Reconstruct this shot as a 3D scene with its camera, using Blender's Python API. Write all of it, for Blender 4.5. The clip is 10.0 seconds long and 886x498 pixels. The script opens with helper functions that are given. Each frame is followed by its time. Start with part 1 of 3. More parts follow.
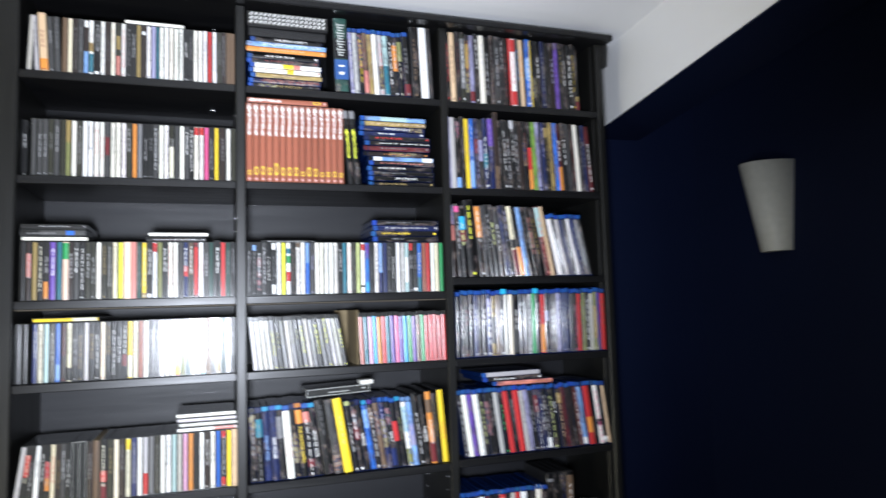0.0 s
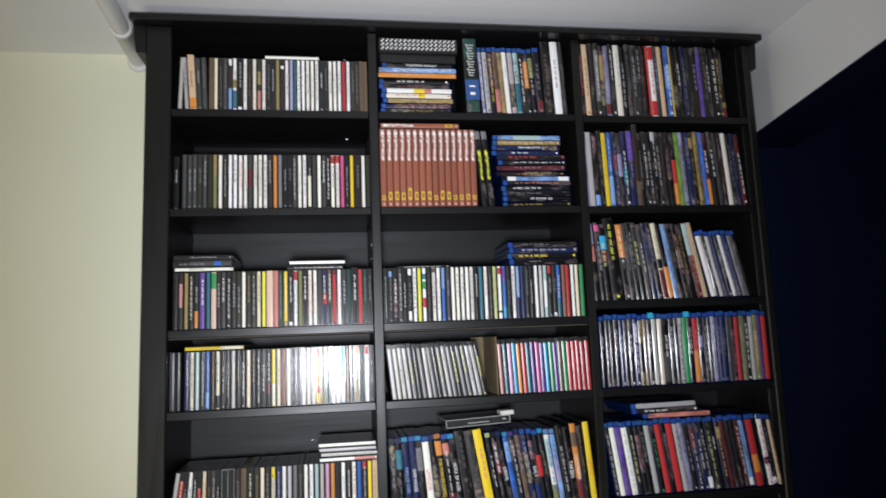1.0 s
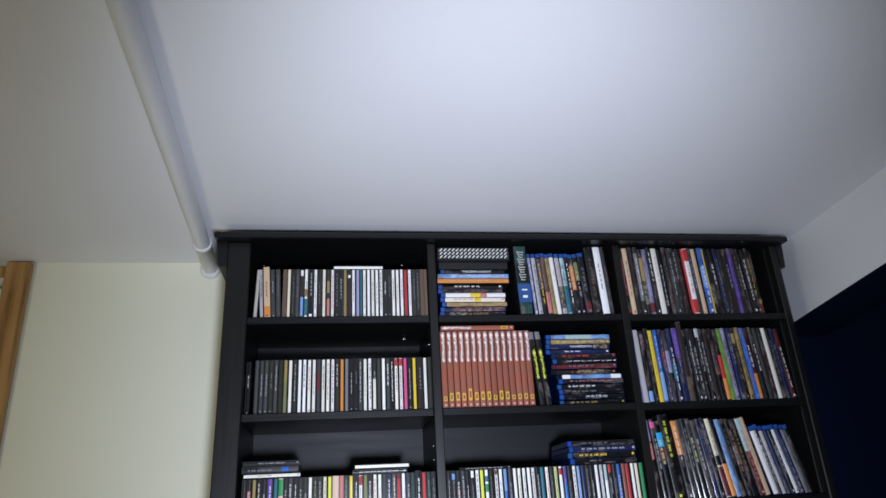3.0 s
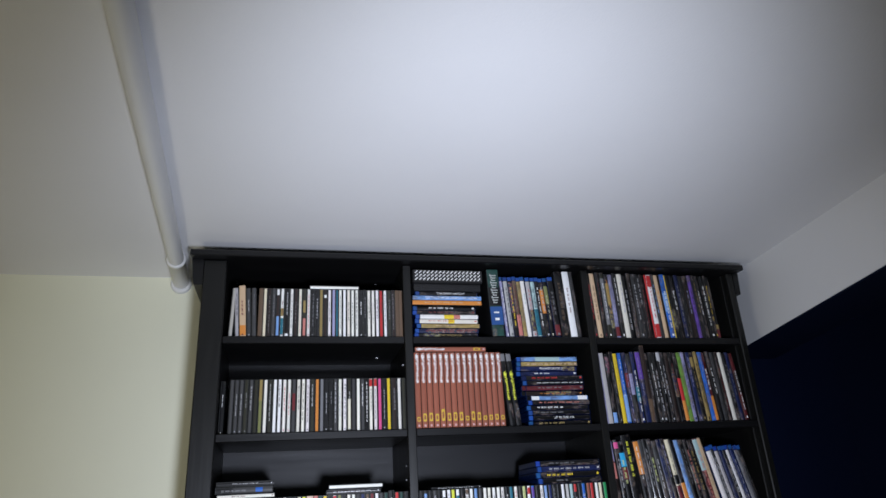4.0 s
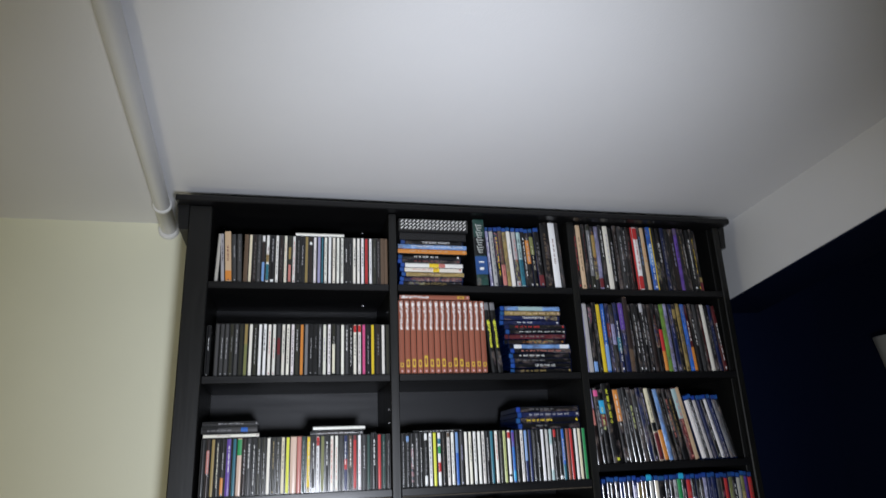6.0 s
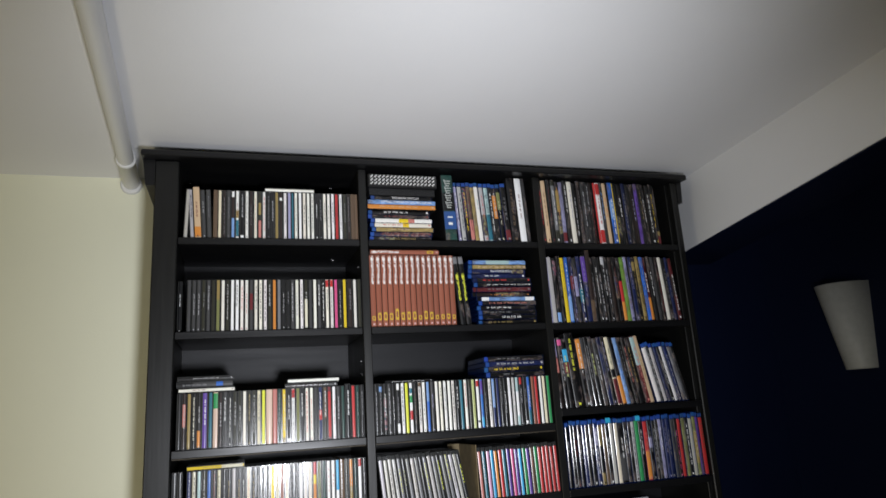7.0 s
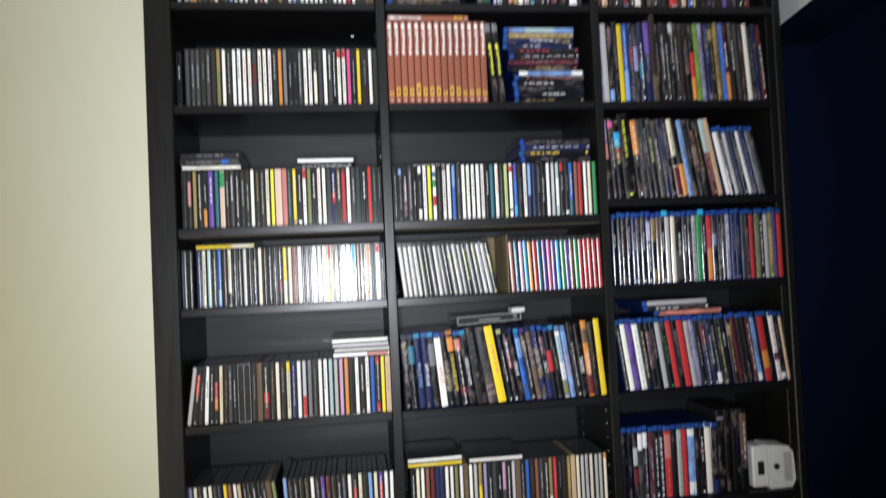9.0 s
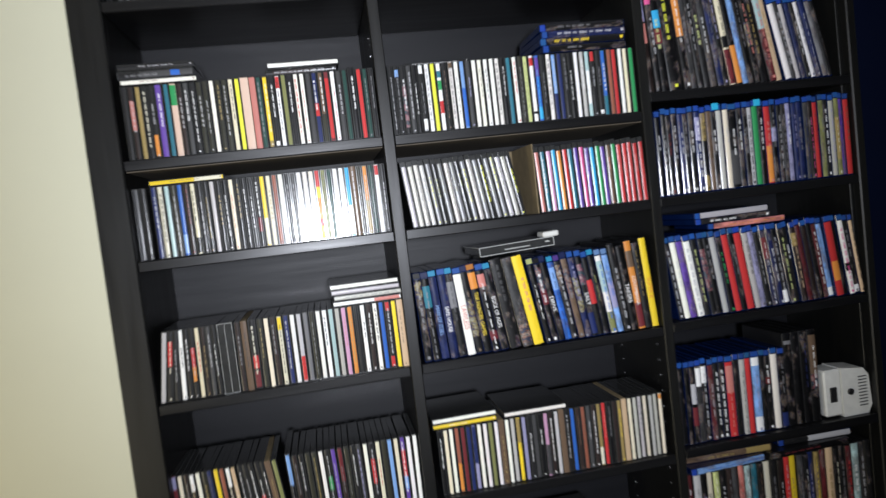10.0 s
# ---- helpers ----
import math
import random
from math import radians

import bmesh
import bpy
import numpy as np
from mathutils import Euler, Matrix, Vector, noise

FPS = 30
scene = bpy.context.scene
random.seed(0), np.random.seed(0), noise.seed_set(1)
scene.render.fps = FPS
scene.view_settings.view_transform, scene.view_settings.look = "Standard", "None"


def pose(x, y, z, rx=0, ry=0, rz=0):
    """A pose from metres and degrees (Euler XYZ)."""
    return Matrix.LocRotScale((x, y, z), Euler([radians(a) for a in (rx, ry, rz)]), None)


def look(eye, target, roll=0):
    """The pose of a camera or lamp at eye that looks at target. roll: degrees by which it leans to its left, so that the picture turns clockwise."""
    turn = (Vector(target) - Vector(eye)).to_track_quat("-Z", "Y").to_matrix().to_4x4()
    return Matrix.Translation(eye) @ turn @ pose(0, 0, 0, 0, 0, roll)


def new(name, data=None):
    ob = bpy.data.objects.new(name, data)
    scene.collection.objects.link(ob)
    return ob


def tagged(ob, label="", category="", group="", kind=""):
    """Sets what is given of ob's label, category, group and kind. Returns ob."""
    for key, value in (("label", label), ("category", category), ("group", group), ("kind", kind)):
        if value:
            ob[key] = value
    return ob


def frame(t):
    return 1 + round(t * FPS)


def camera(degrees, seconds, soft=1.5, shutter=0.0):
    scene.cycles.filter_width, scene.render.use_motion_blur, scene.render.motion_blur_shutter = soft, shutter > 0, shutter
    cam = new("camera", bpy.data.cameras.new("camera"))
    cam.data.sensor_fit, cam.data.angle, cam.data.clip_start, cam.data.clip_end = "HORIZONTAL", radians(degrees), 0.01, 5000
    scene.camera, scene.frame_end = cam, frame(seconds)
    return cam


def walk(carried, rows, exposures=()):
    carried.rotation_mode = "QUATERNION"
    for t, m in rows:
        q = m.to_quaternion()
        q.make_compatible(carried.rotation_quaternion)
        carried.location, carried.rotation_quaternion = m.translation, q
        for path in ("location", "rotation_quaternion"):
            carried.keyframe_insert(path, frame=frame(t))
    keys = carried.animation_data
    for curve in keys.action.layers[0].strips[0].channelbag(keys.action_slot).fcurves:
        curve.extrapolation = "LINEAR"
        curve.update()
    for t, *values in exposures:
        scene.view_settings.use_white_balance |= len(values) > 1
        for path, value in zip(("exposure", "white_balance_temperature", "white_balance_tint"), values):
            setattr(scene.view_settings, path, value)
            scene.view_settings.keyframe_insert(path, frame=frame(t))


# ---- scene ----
cam = camera(67.0, 10.0, soft=1.5, shutter=0.5)
PATH = [
    (0, (-0.059, -1.593, 1.504), (0.581, 0.295, 1.669), -1.7),
    (0.3, (-0.062, -1.559, 1.481), (0.424, 0.369, 1.694), -2.6),
    (0.5, (-0.053, -1.54, 1.466), (0.346, 0.404, 1.71), -2.5),
    (1, (-0.095, -1.513, 1.5), (0.216, 0.445, 1.761), -2.2),
    (1.5, (-0.054, -1.527, 1.509), (0.104, 0.427, 1.907), -1.8),
    (2, (-0.093, -1.536, 1.505), (0.057, 0.365, 2.11), -1.9),
    (2.5, (-0.145, -1.57, 1.574), (0.053, 0.299, 2.257), -2.4),
    (2.7, (-0.179, -1.579, 1.56), (0.054, 0.265, 2.298), -2.8),
    (3.8, (-0.307, -1.629, 1.616), (0.124, 0.186, 2.338), -3.2),
    (4, (-0.302, -1.632, 1.604), (0.138, 0.174, 2.343), -3.3),
    (4.5, (-0.284, -1.637, 1.585), (0.173, 0.154, 2.348), -3.6),
    (5, (-0.278, -1.627, 1.593), (0.194, 0.17, 2.333), -3.2),
    (5.5, (-0.255, -1.616, 1.554), (0.18, 0.19, 2.295), -2.4),
    (5.7, (-0.256, -1.624, 1.564), (0.171, 0.199, 2.264), -2.5),
    (6.8, (-0.313, -1.663, 1.605), (0.249, 0.197, 2.079), -3.4),
    (7, (-0.319, -1.66, 1.586), (0.267, 0.194, 2.055), -3.7),
    (7.5, (-0.322, -1.638, 1.552), (0.285, 0.216, 1.996), -5.1),
    (8, (-0.27, -1.596, 1.499), (0.26, 0.289, 1.905), -5.6),
    (8.5, (-0.143, -1.557, 1.443), (0.21, 0.391, 1.727), -4.0),
    (9, (-0.094, -1.489, 1.427), (0.18, 0.492, 1.484), -2.6),
    (9.2, (-0.095, -1.448, 1.444), (0.17, 0.533, 1.385), -2.5),
    (9.5, (-0.059, -1.391, 1.429), (0.149, 0.594, 1.296), -3.8),
    (9.8, (-0.063, -1.329, 1.376), (0.138, 0.658, 1.281), -5.7),
    (10, (-0.141, -1.208, 1.39), (0.2, 0.759, 1.278), -6.7),
]
EXPOSURES = [(0.0, 0.78, 6150, 12), (0.3, 0.20, 6300, 13), (0.6, -0.05, 6350, 13), (1.0, -0.16, 6500, 13), (1.6, -0.30, 6300, 13), (2.5, -0.26, 5800, 16), (4.0, -0.36, 5950, 15),
             (5.0, -0.45, 6100, 14), (5.7, -0.46, 6200, 13), (7.0, -0.34, 6600, 12), (7.5, -0.18, 6600, 13), (8.0, -0.12, 6500, 13), (8.5, 0.02, 6500, 13), (9.5, 0.10, 6500, 13), (10.0, 0.10, 6400, 13)]
walk(cam, [(t, look(eye, target, roll)) for t, eye, target, roll in PATH], EXPOSURES)

# ---- light ----
world = bpy.data.worlds.new("night")
scene.world = world
world.use_nodes = True
world.node_tree.nodes["Background"].inputs[0].default_value = (0.010, 0.012, 0.02, 1)
world.node_tree.nodes["Background"].inputs[1].default_value = 0.3


def lamp(name, kind, eye, target, watts, colour, size, size_y=0.0):
    data = bpy.data.lights.new(name, kind)
    data.energy, data.color = watts, colour
    if kind == "AREA":
        data.shape, data.size, data.size_y = "RECTANGLE", size, size_y or size
    else:
        data.shadow_soft_size = size
    ob = new(name, data)
    ob.matrix_world = look(eye, target)
    return ob


# the small cold light carried with the camera, and the warm lamp of the room to the west
video = lamp("video_light", "SPOT", (-0.13, -1.62, 1.39), (0.13, 0, 1.74), 136, (0.88, 0.93, 1.0), 0.085)
video.data.spot_size, video.data.spot_blend = radians(113), 1.0
video.matrix_world = video.matrix_world @ Matrix.Diagonal((0.64, 1, 1, 1))
lamp("room_light", "AREA", (-1.70, -1.60, 0.45), (-0.95, 0.27, 0.90), 14.0, (1.0, 0.91, 0.64), 0.5)


# ---- materials ----
def material(name, build):
    m = bpy.data.materials.new(name)
    m.use_nodes = True
    nt = m.node_tree
    build(nt, nt.nodes["Principled BSDF"])
    return m


def node(nt, kind, **values):
    n = nt.nodes.new(kind)
    for k, v in values.items():
        n.inputs[k.replace("_", " ")].default_value = v
    return n


def coords(nt, scale=(1, 1, 1), shift=False):
    tc = nt.nodes.new("ShaderNodeTexCoord")
    mp = nt.nodes.new("ShaderNodeMapping")
    mp.inputs["Scale"].default_value = scale
    nt.links.new(tc.outputs["Object"], mp.inputs["Vector"])
    if shift:
        info = nt.nodes.new("ShaderNodeObjectInfo")
        mul = nt.nodes.new("ShaderNodeMath")
        mul.operation = "MULTIPLY"
        mul.inputs[1].default_value = 37.0
        nt.links.new(info.outputs["Random"], mul.inputs[0])
        nt.links.new(mul.outputs[0], mp.inputs["Location"])
    return mp.outputs["Vector"]


def noise_tex(nt, vector, scale, detail=4.0, rough=0.55):
    n = node(nt, "ShaderNodeTexNoise", Scale=scale, Detail=detail, Roughness=rough)
    nt.links.new(vector, n.inputs["Vector"])
    return n.outputs["Fac"]


def ramp(nt, fac, stops):
    r = nt.nodes.new("ShaderNodeValToRGB")
    el = r.color_ramp.elements
    while len(el) < len(stops):
        el.new(0.5)
    for e, (p, c) in zip(el, stops):
        e.position, e.color = p, (*c, 1)
    nt.links.new(fac, r.inputs["Fac"])
    return r.outputs["Color"]


def bump(nt, bsdf, height, strength, distance=0.002):
    b = node(nt, "ShaderNodeBump", Strength=strength, Distance=distance)
    nt.links.new(height, b.inputs["Height"])
    nt.links.new(b.outputs["Normal"], bsdf.inputs["Normal"])


def painted(name, base, spread, rough, grain=260.0, strength=0.25, sheen=0.4):
    """Rolled wall paint: faint blotches and a roller's stipple."""
    def build(nt, bsdf):
        v = coords(nt)
        lo = tuple(c * (1 - spread) for c in base)
        nt.links.new(ramp(nt, noise_tex(nt, v, 2.3, 5), [(0.3, lo), (0.75, base)]), bsdf.inputs["Base Color"])
        bsdf.inputs["Roughness"].default_value = rough
        bsdf.inputs["Specular IOR Level"].default_value = sheen
        bump(nt, bsdf, noise_tex(nt, v, grain, 3), strength, 0.001)
    return material(name, build)


def stained(name, dark, light, rough, axis):
    """Dark stained wood, grain along one axis (0 x, 2 z)."""
    def build(nt, bsdf):
        s = [42.0, 42.0, 42.0]
        s[axis] = 2.2
        v = coords(nt, s, True)
        f = noise_tex(nt, v, 1.6, 6, 0.65)
        nt.links.new(ramp(nt, f, [(0.25, dark), (0.8, light)]), bsdf.inputs["Base Color"])
        nt.links.new(ramp(nt, f, [(0.2, (rough - 0.06,) * 3), (0.9, (rough + 0.1,) * 3)]), bsdf.inputs["Roughness"])
        bsdf.inputs["Specular IOR Level"].default_value = 0.36
        bump(nt, bsdf, f, 0.22, 0.0012)
    return material(name, build)


def plain(name, base, rough=0.4, metal=0.0, spread=0.12, coat=0.0):
    def build(nt, bsdf):
        v = coords(nt, shift=True)
        lo = tuple(c * (1 - spread) for c in base)
        nt.links.new(ramp(nt, noise_tex(nt, v, 55, 4), [(0.3, lo), (0.7, base)]), bsdf.inputs["Base Color"])
        bsdf.inputs["Roughness"].default_value = rough
        bsdf.inputs["Metallic"].default_value = metal
        bsdf.inputs["Coat Weight"].default_value = coat
        bump(nt, bsdf, noise_tex(nt, v, 420, 2), 0.08, 0.0004)
    return material(name, build)


def printed(name, rough, busy, coat, gloss=0.2):
    """Printed paper under clear plastic; the ink is the object's own colour. busy: how much second ink there is."""
    def build(nt, bsdf):
        info = nt.nodes.new("ShaderNodeObjectInfo")
        v = coords(nt, (60, 10, 22), True)
        hue = node(nt, "ShaderNodeHueSaturation", Saturation=1.1, Value=0.16)
        nt.links.new(info.outputs["Color"], hue.inputs["Color"])
        mix = nt.nodes.new("ShaderNodeMixRGB")
        nt.links.new(ramp(nt, noise_tex(nt, v, 1.3, 3), [(0.60 - busy, (0, 0, 0)), (0.66 - busy * 0.6, (0.85 * min(1, busy * 6),) * 3)]), mix.inputs["Fac"])
        nt.links.new(info.outputs["Color"], mix.inputs["Color1"])
        nt.links.new(hue.outputs["Color"], mix.inputs["Color2"])
        nt.links.new(mix.outputs["Color"], bsdf.inputs["Base Color"])
        bsdf.inputs["Roughness"].default_value = rough
        bsdf.inputs["Coat Weight"].default_value = coat
        bsdf.inputs["Coat Roughness"].default_value = gloss
        bsdf.inputs["Specular IOR Level"].default_value = 0.15
        bump(nt, bsdf, noise_tex(nt, coords(nt, (1, 1, 1), True), 90, 2), 0.12, 0.0006)
    return material(name, build)


def ink(name):
    def build(nt, bsdf):
        info = nt.nodes.new("ShaderNodeObjectInfo")
        nt.links.new(info.outputs["Color"], bsdf.inputs["Base Color"])
        bsdf.inputs["Roughness"].default_value = 0.4
    return material(name, build)


def oak(nt, bsdf):
    """Golden oak, grain upright, with soft broad figure and fine pores."""
    v = coords(nt, (26, 26, 1.6), True)
    f = noise_tex(nt, v, 1.5, 6, 0.6)
    nt.links.new(ramp(nt, f, [(0.3, (0.17, 0.075, 0.018)), (0.48, (0.40, 0.22, 0.065)), (0.72, (0.56, 0.34, 0.13))]), bsdf.inputs["Base Color"])
    bsdf.inputs["Roughness"].default_value = 0.42
    bump(nt, bsdf, noise_tex(nt, coords(nt, (160, 160, 8)), 1.5, 3), 0.15, 0.0008)


def glass_build(nt, bsdf):
    bsdf.inputs["Base Color"].default_value = (0.9, 0.95, 0.95, 1)
    bsdf.inputs["Roughness"].default_value = 0.02
    bsdf.inputs["Transmission Weight"].default_value = 1.0


CREAM = painted("cream_wall_paint", (0.82, 0.82, 0.65), 0.05, 0.55)
CEILING = painted("white_ceiling_paint", (0.80, 0.80, 0.81), 0.04, 0.7, 190, 0.35)
BLUE = painted("navy_wall_paint", (0.0035, 0.007, 0.026), 0.15, 0.6, sheen=0.12)
WHITE = painted("white_trim_paint", (0.80, 0.80, 0.80), 0.04, 0.45)
PIPEPAINT = painted("white_pipe_paint", (0.72, 0.72, 0.71), 0.06, 0.38, 120, 0.12)
CARPET = painted("grey_carpet", (0.16, 0.15, 0.14), 0.35, 0.95, 500, 0.8)
WOOD_X = stained("black_brown_wood_across", (0.004, 0.004, 0.0045), (0.008, 0.008, 0.0085), 0.34, 0)
WOOD_Z = stained("black_brown_wood_upright", (0.0045, 0.0045, 0.0045), (0.0085, 0.0085, 0.0075), 0.38, 2)
PANEL = stained("dark_back_panel", (0.0065, 0.0068, 0.0088), (0.0085, 0.0088, 0.0112), 0.5, 0)
OAK = material("golden_oak", oak)
GLASS = material("window_glass", glass_build)
CLEAR = plain("smoky_clear_plastic", (0.034, 0.035, 0.035), 0.2, 0, 0.3, 0.4)
PALE = plain("pale_clear_plastic", (0.38, 0.39, 0.38), 0.25)
PLATE = plain("grey_stippled_metal", (0.045, 0.045, 0.044), 0.45, 0.2, 0.4)
BROWN_BOARD = plain("brown_board", (0.085, 0.068, 0.045), 0.7, 0, 0.2)
BLACKCASE = plain("black_case_plastic", (0.012, 0.012, 0.013), 0.3)
BLUECASE = plain("blue_case_plastic", (0.003, 0.012, 0.06), 0.2, 0, 0.25, 0.3)
CARD = plain("brown_cardboard", (0.21, 0.16, 0.085), 0.8, 0, 0.25)
OFFWHITE = plain("off_white_plastic", (0.68, 0.68, 0.64), 0.42)
BLACK = plain("matt_black", (0.010, 0.010, 0.011), 0.5)
STEEL = plain("bright_metal", (0.75, 0.75, 0.76), 0.25, 1.0)
STUD = plain("white_stud", (0.85, 0.85, 0.83), 0.35)
FROST = plain("frosted_lamp_glass", (0.42, 0.43, 0.42), 0.5)
SPINE = printed("cd_spine_print", 0.45, 0.012, 0.45)
SET_PRINT = printed("set_spine_print", 0.45, 0.005, 0.5, 0.15)
INK = ink("title_ink")


def picture(nt, bsdf):
    """Small printed pictures: patches of several inks, other ones on every case."""
    f = noise_tex(nt, coords(nt, (80, 10, 62), True), 1.6, 5, 0.75)
    col = ramp(nt, f, [(0.34, (0.006, 0.006, 0.008)), (0.43, (0.02, 0.05, 0.13)), (0.47, (0.012, 0.012, 0.014)), (0.53, (0.30, 0.10, 0.035)), (0.57, (0.42, 0.36, 0.29)), (0.62, (0.02, 0.02, 0.02)), (0.70, (0.10, 0.22, 0.38)), (0.76, (0.6, 0.58, 0.54))])
    info = nt.nodes.new("ShaderNodeObjectInfo")
    hue = node(nt, "ShaderNodeHueSaturation", Saturation=0.9, Value=0.75)
    near = nt.nodes.new("ShaderNodeMapRange")
    near.inputs["To Min"].default_value, near.inputs["To Max"].default_value = 0.40, 0.60
    nt.links.new(info.outputs["Random"], near.inputs["Value"])
    nt.links.new(near.outputs["Result"], hue.inputs["Hue"])
    nt.links.new(col, hue.inputs["Color"])
    nt.links.new(hue.outputs["Color"], bsdf.inputs["Base Color"])
    bsdf.inputs["Roughness"].default_value = 0.45
    bsdf.inputs["Coat Weight"].default_value = 0.4
    bsdf.inputs["Coat Roughness"].default_value = 0.12


PICTURE = material("printed_picture", picture)


def artwork(nt, bsdf):
    """Film artwork: the object's own ink, mottled, with scattered small patches of other inks."""
    info = nt.nodes.new("ShaderNodeObjectInfo")
    v = coords(nt, (95, 10, 34), True)
    tone = ramp(nt, noise_tex(nt, v, 1.1, 4, 0.7), [(0.30, (0.40,) * 3), (0.50, (0.95,) * 3), (0.68, (1.45,) * 3)])
    mul = nt.nodes.new("ShaderNodeMixRGB")
    mul.blend_type = "MULTIPLY"
    mul.inputs["Fac"].default_value = 1.0
    nt.links.new(info.outputs["Color"], mul.inputs["Color1"])
    nt.links.new(tone, mul.inputs["Color2"])
    f = noise_tex(nt, coords(nt, (130, 10, 70), True), 1.7, 4, 0.7)
    inks = ramp(nt, f, [(0.36, (0.10, 0.03, 0.02)), (0.44, (0.02, 0.04, 0.09)), (0.52, (0.28, 0.20, 0.14)), (0.58, (0.02, 0.02, 0.02)), (0.66, (0.36, 0.38, 0.42))])
    mask = ramp(nt, noise_tex(nt, coords(nt, (60, 10, 26), True), 0.9, 3), [(0.54, (0, 0, 0)), (0.61, (0.55,) * 3)])
    mix = nt.nodes.new("ShaderNodeMixRGB")
    nt.links.new(mask, mix.inputs["Fac"])
    nt.links.new(mul.outputs["Color"], mix.inputs["Color1"])
    nt.links.new(inks, mix.inputs["Color2"])
    nt.links.new(mix.outputs["Color"], bsdf.inputs["Base Color"])
    bsdf.inputs["Roughness"].default_value = 0.42
    bsdf.inputs["Coat Weight"].default_value = 0.55
    bsdf.inputs["Coat Roughness"].default_value = 0.13
    bsdf.inputs["Specular IOR Level"].default_value = 0.2
    bump(nt, bsdf, noise_tex(nt, coords(nt, (1, 1, 1), True), 90, 2), 0.14, 0.0006)


ART = material("film_spine_print", artwork)
FILM_PLAIN = printed("plain_film_spine_print", 0.45, 0.01, 0.5, 0.13)
SLIM_PRINT = printed("slim_spine_print", 0.40, 0.01, 1.0, 0.26)


# ---- shaping helpers ----
def add_box(bm, lo, hi, bevel=0.0):
    res = bmesh.ops.create_cube(bm, size=1.0)
    vs = res["verts"]
    for v in vs:
        v.co = Vector([lo[i] + (v.co[i] + 0.5) * (hi[i] - lo[i]) for i in range(3)])
    if bevel:
        es = list({e for v in vs for e in v.link_edges})
        bmesh.ops.bevel(bm, geom=es, offset=bevel, segments=1, affect="EDGES", profile=0.5)
    return bm


def add_prism(bm, outline, lo, hi, axis):
    """A closed outline in two axes, drawn out along the third."""
    def at(p, d):
        q = list(p)
        q.insert(axis, d)
        return q
    a = [bm.verts.new(at(p, lo)) for p in outline]
    b = [bm.verts.new(at(p, hi)) for p in outline]
    bm.faces.new(a)
    bm.faces.new(b[::-1])
    n = len(a)
    for i in range(n):
        bm.faces.new((a[i], b[i], b[(i + 1) % n], a[(i + 1) % n]))
    bmesh.ops.recalc_face_normals(bm, faces=bm.faces)
    return bm


def add_tube(bm, rings, steps=24, axis="y", cx=0.0, cz=0.0):
    """Round body along y: rings of (y, radius), capped."""
    loops = []
    for y, r in rings:
        loops.append([bm.verts.new((cx + r * math.cos(2 * math.pi * i / steps), y, cz + r * math.sin(2 * math.pi * i / steps))) for i in range(steps)])
    for a, b in zip(loops, loops[1:]):
        for i in range(steps):
            f = bm.faces.new((a[i], a[(i + 1) % steps], b[(i + 1) % steps], b[i]))
            f.smooth = True
    for loop in (loops[0], loops[-1][::-1]):
        bm.faces.new([bm.verts.new(v.co) for v in loop])
    bmesh.ops.recalc_face_normals(bm, faces=bm.faces)
    return bm


def mesh_of(name, bm, mat):
    me = bpy.data.meshes.new(name)
    bm.to_mesh(me)
    bm.free()
    me.materials.append(mat)
    return me


def part(name, bm, mat, parent, label=""):
    ob = new(name, bm if isinstance(bm, bpy.types.Mesh) else mesh_of(name, bm, mat))
    ob.parent = parent
    return tagged(ob, label)


def boxed(lo, hi, bevel=0.0):
    return add_box(bmesh.new(), lo, hi, bevel)


def structure(name, bm, mat, label, category):
    return tagged(new(name, mesh_of(name, bm, mat)), label, category, kind="structure")


# ---- the room ----
X0, X1, Y0, Y1, ZC = -2.6, 1.50, -3.6, 0.275, 2.27
BEAM_W, BEAM_Z, BEAM_TURN = 0.18, 2.040, -6.0
WX0, WX1, WZ0, WZ1 = -1.95, -1.135, 1.15, 2.225

structure("floor", boxed((X0, Y0, -0.1), (X1 + 0.12, Y1 + 0.12, 0)), CARPET, "grey carpeted basement floor", "floor")
structure("ceiling", boxed((X0, Y0, ZC), (X1 + 0.12, Y1 + 0.12, ZC + 0.1)), CEILING, "smooth white painted ceiling", "ceiling")
bm = bmesh.new()
add_box(bm, (X0, Y1, 0), (WX0, Y1 + 0.12, ZC))
add_box(bm, (WX1, Y1, 0), (0.75, Y1 + 0.12, ZC))
add_box(bm, (WX0, Y1, 0), (WX1, Y1 + 0.12, WZ0))
add_box(bm, (WX0, Y1, WZ1), (WX1, Y1 + 0.12, ZC))
structure("wall_north", bm, CREAM, "pale cream painted wall behind the bookcase", "wall")
structure("wall_north_blue", boxed((0.75, Y1, 0), (X1, Y1 + 0.12, ZC)), BLUE, "navy painted end wall beside the bookcase", "wall")
structure("wall_east", boxed((X1, Y0, 0), (X1 + 0.12, Y1 + 0.12, ZC)), BLUE, "navy blue painted side wall", "wall")
structure("wall_west", boxed((X0 - 0.12, Y0, 0), (X0, Y1 + 0.12, ZC)), CREAM, "pale cream painted wall", "wall")
structure("wall_south", boxed((X0 - 0.12, Y0 - 0.12, 0), (X1 + 0.12, Y0, ZC)), CREAM, "pale cream painted wall", "wall")
beam = structure("beam", boxed((0, Y0 - 0.1, BEAM_Z + 0.004), (BEAM_W, Y1 - 0.115, ZC + 0.02), 0.002), WHITE, "white boxed-in ceiling beam", "beam")
beam.matrix_world = pose(1.058, 0, 0, -3.5, 0, BEAM_TURN)
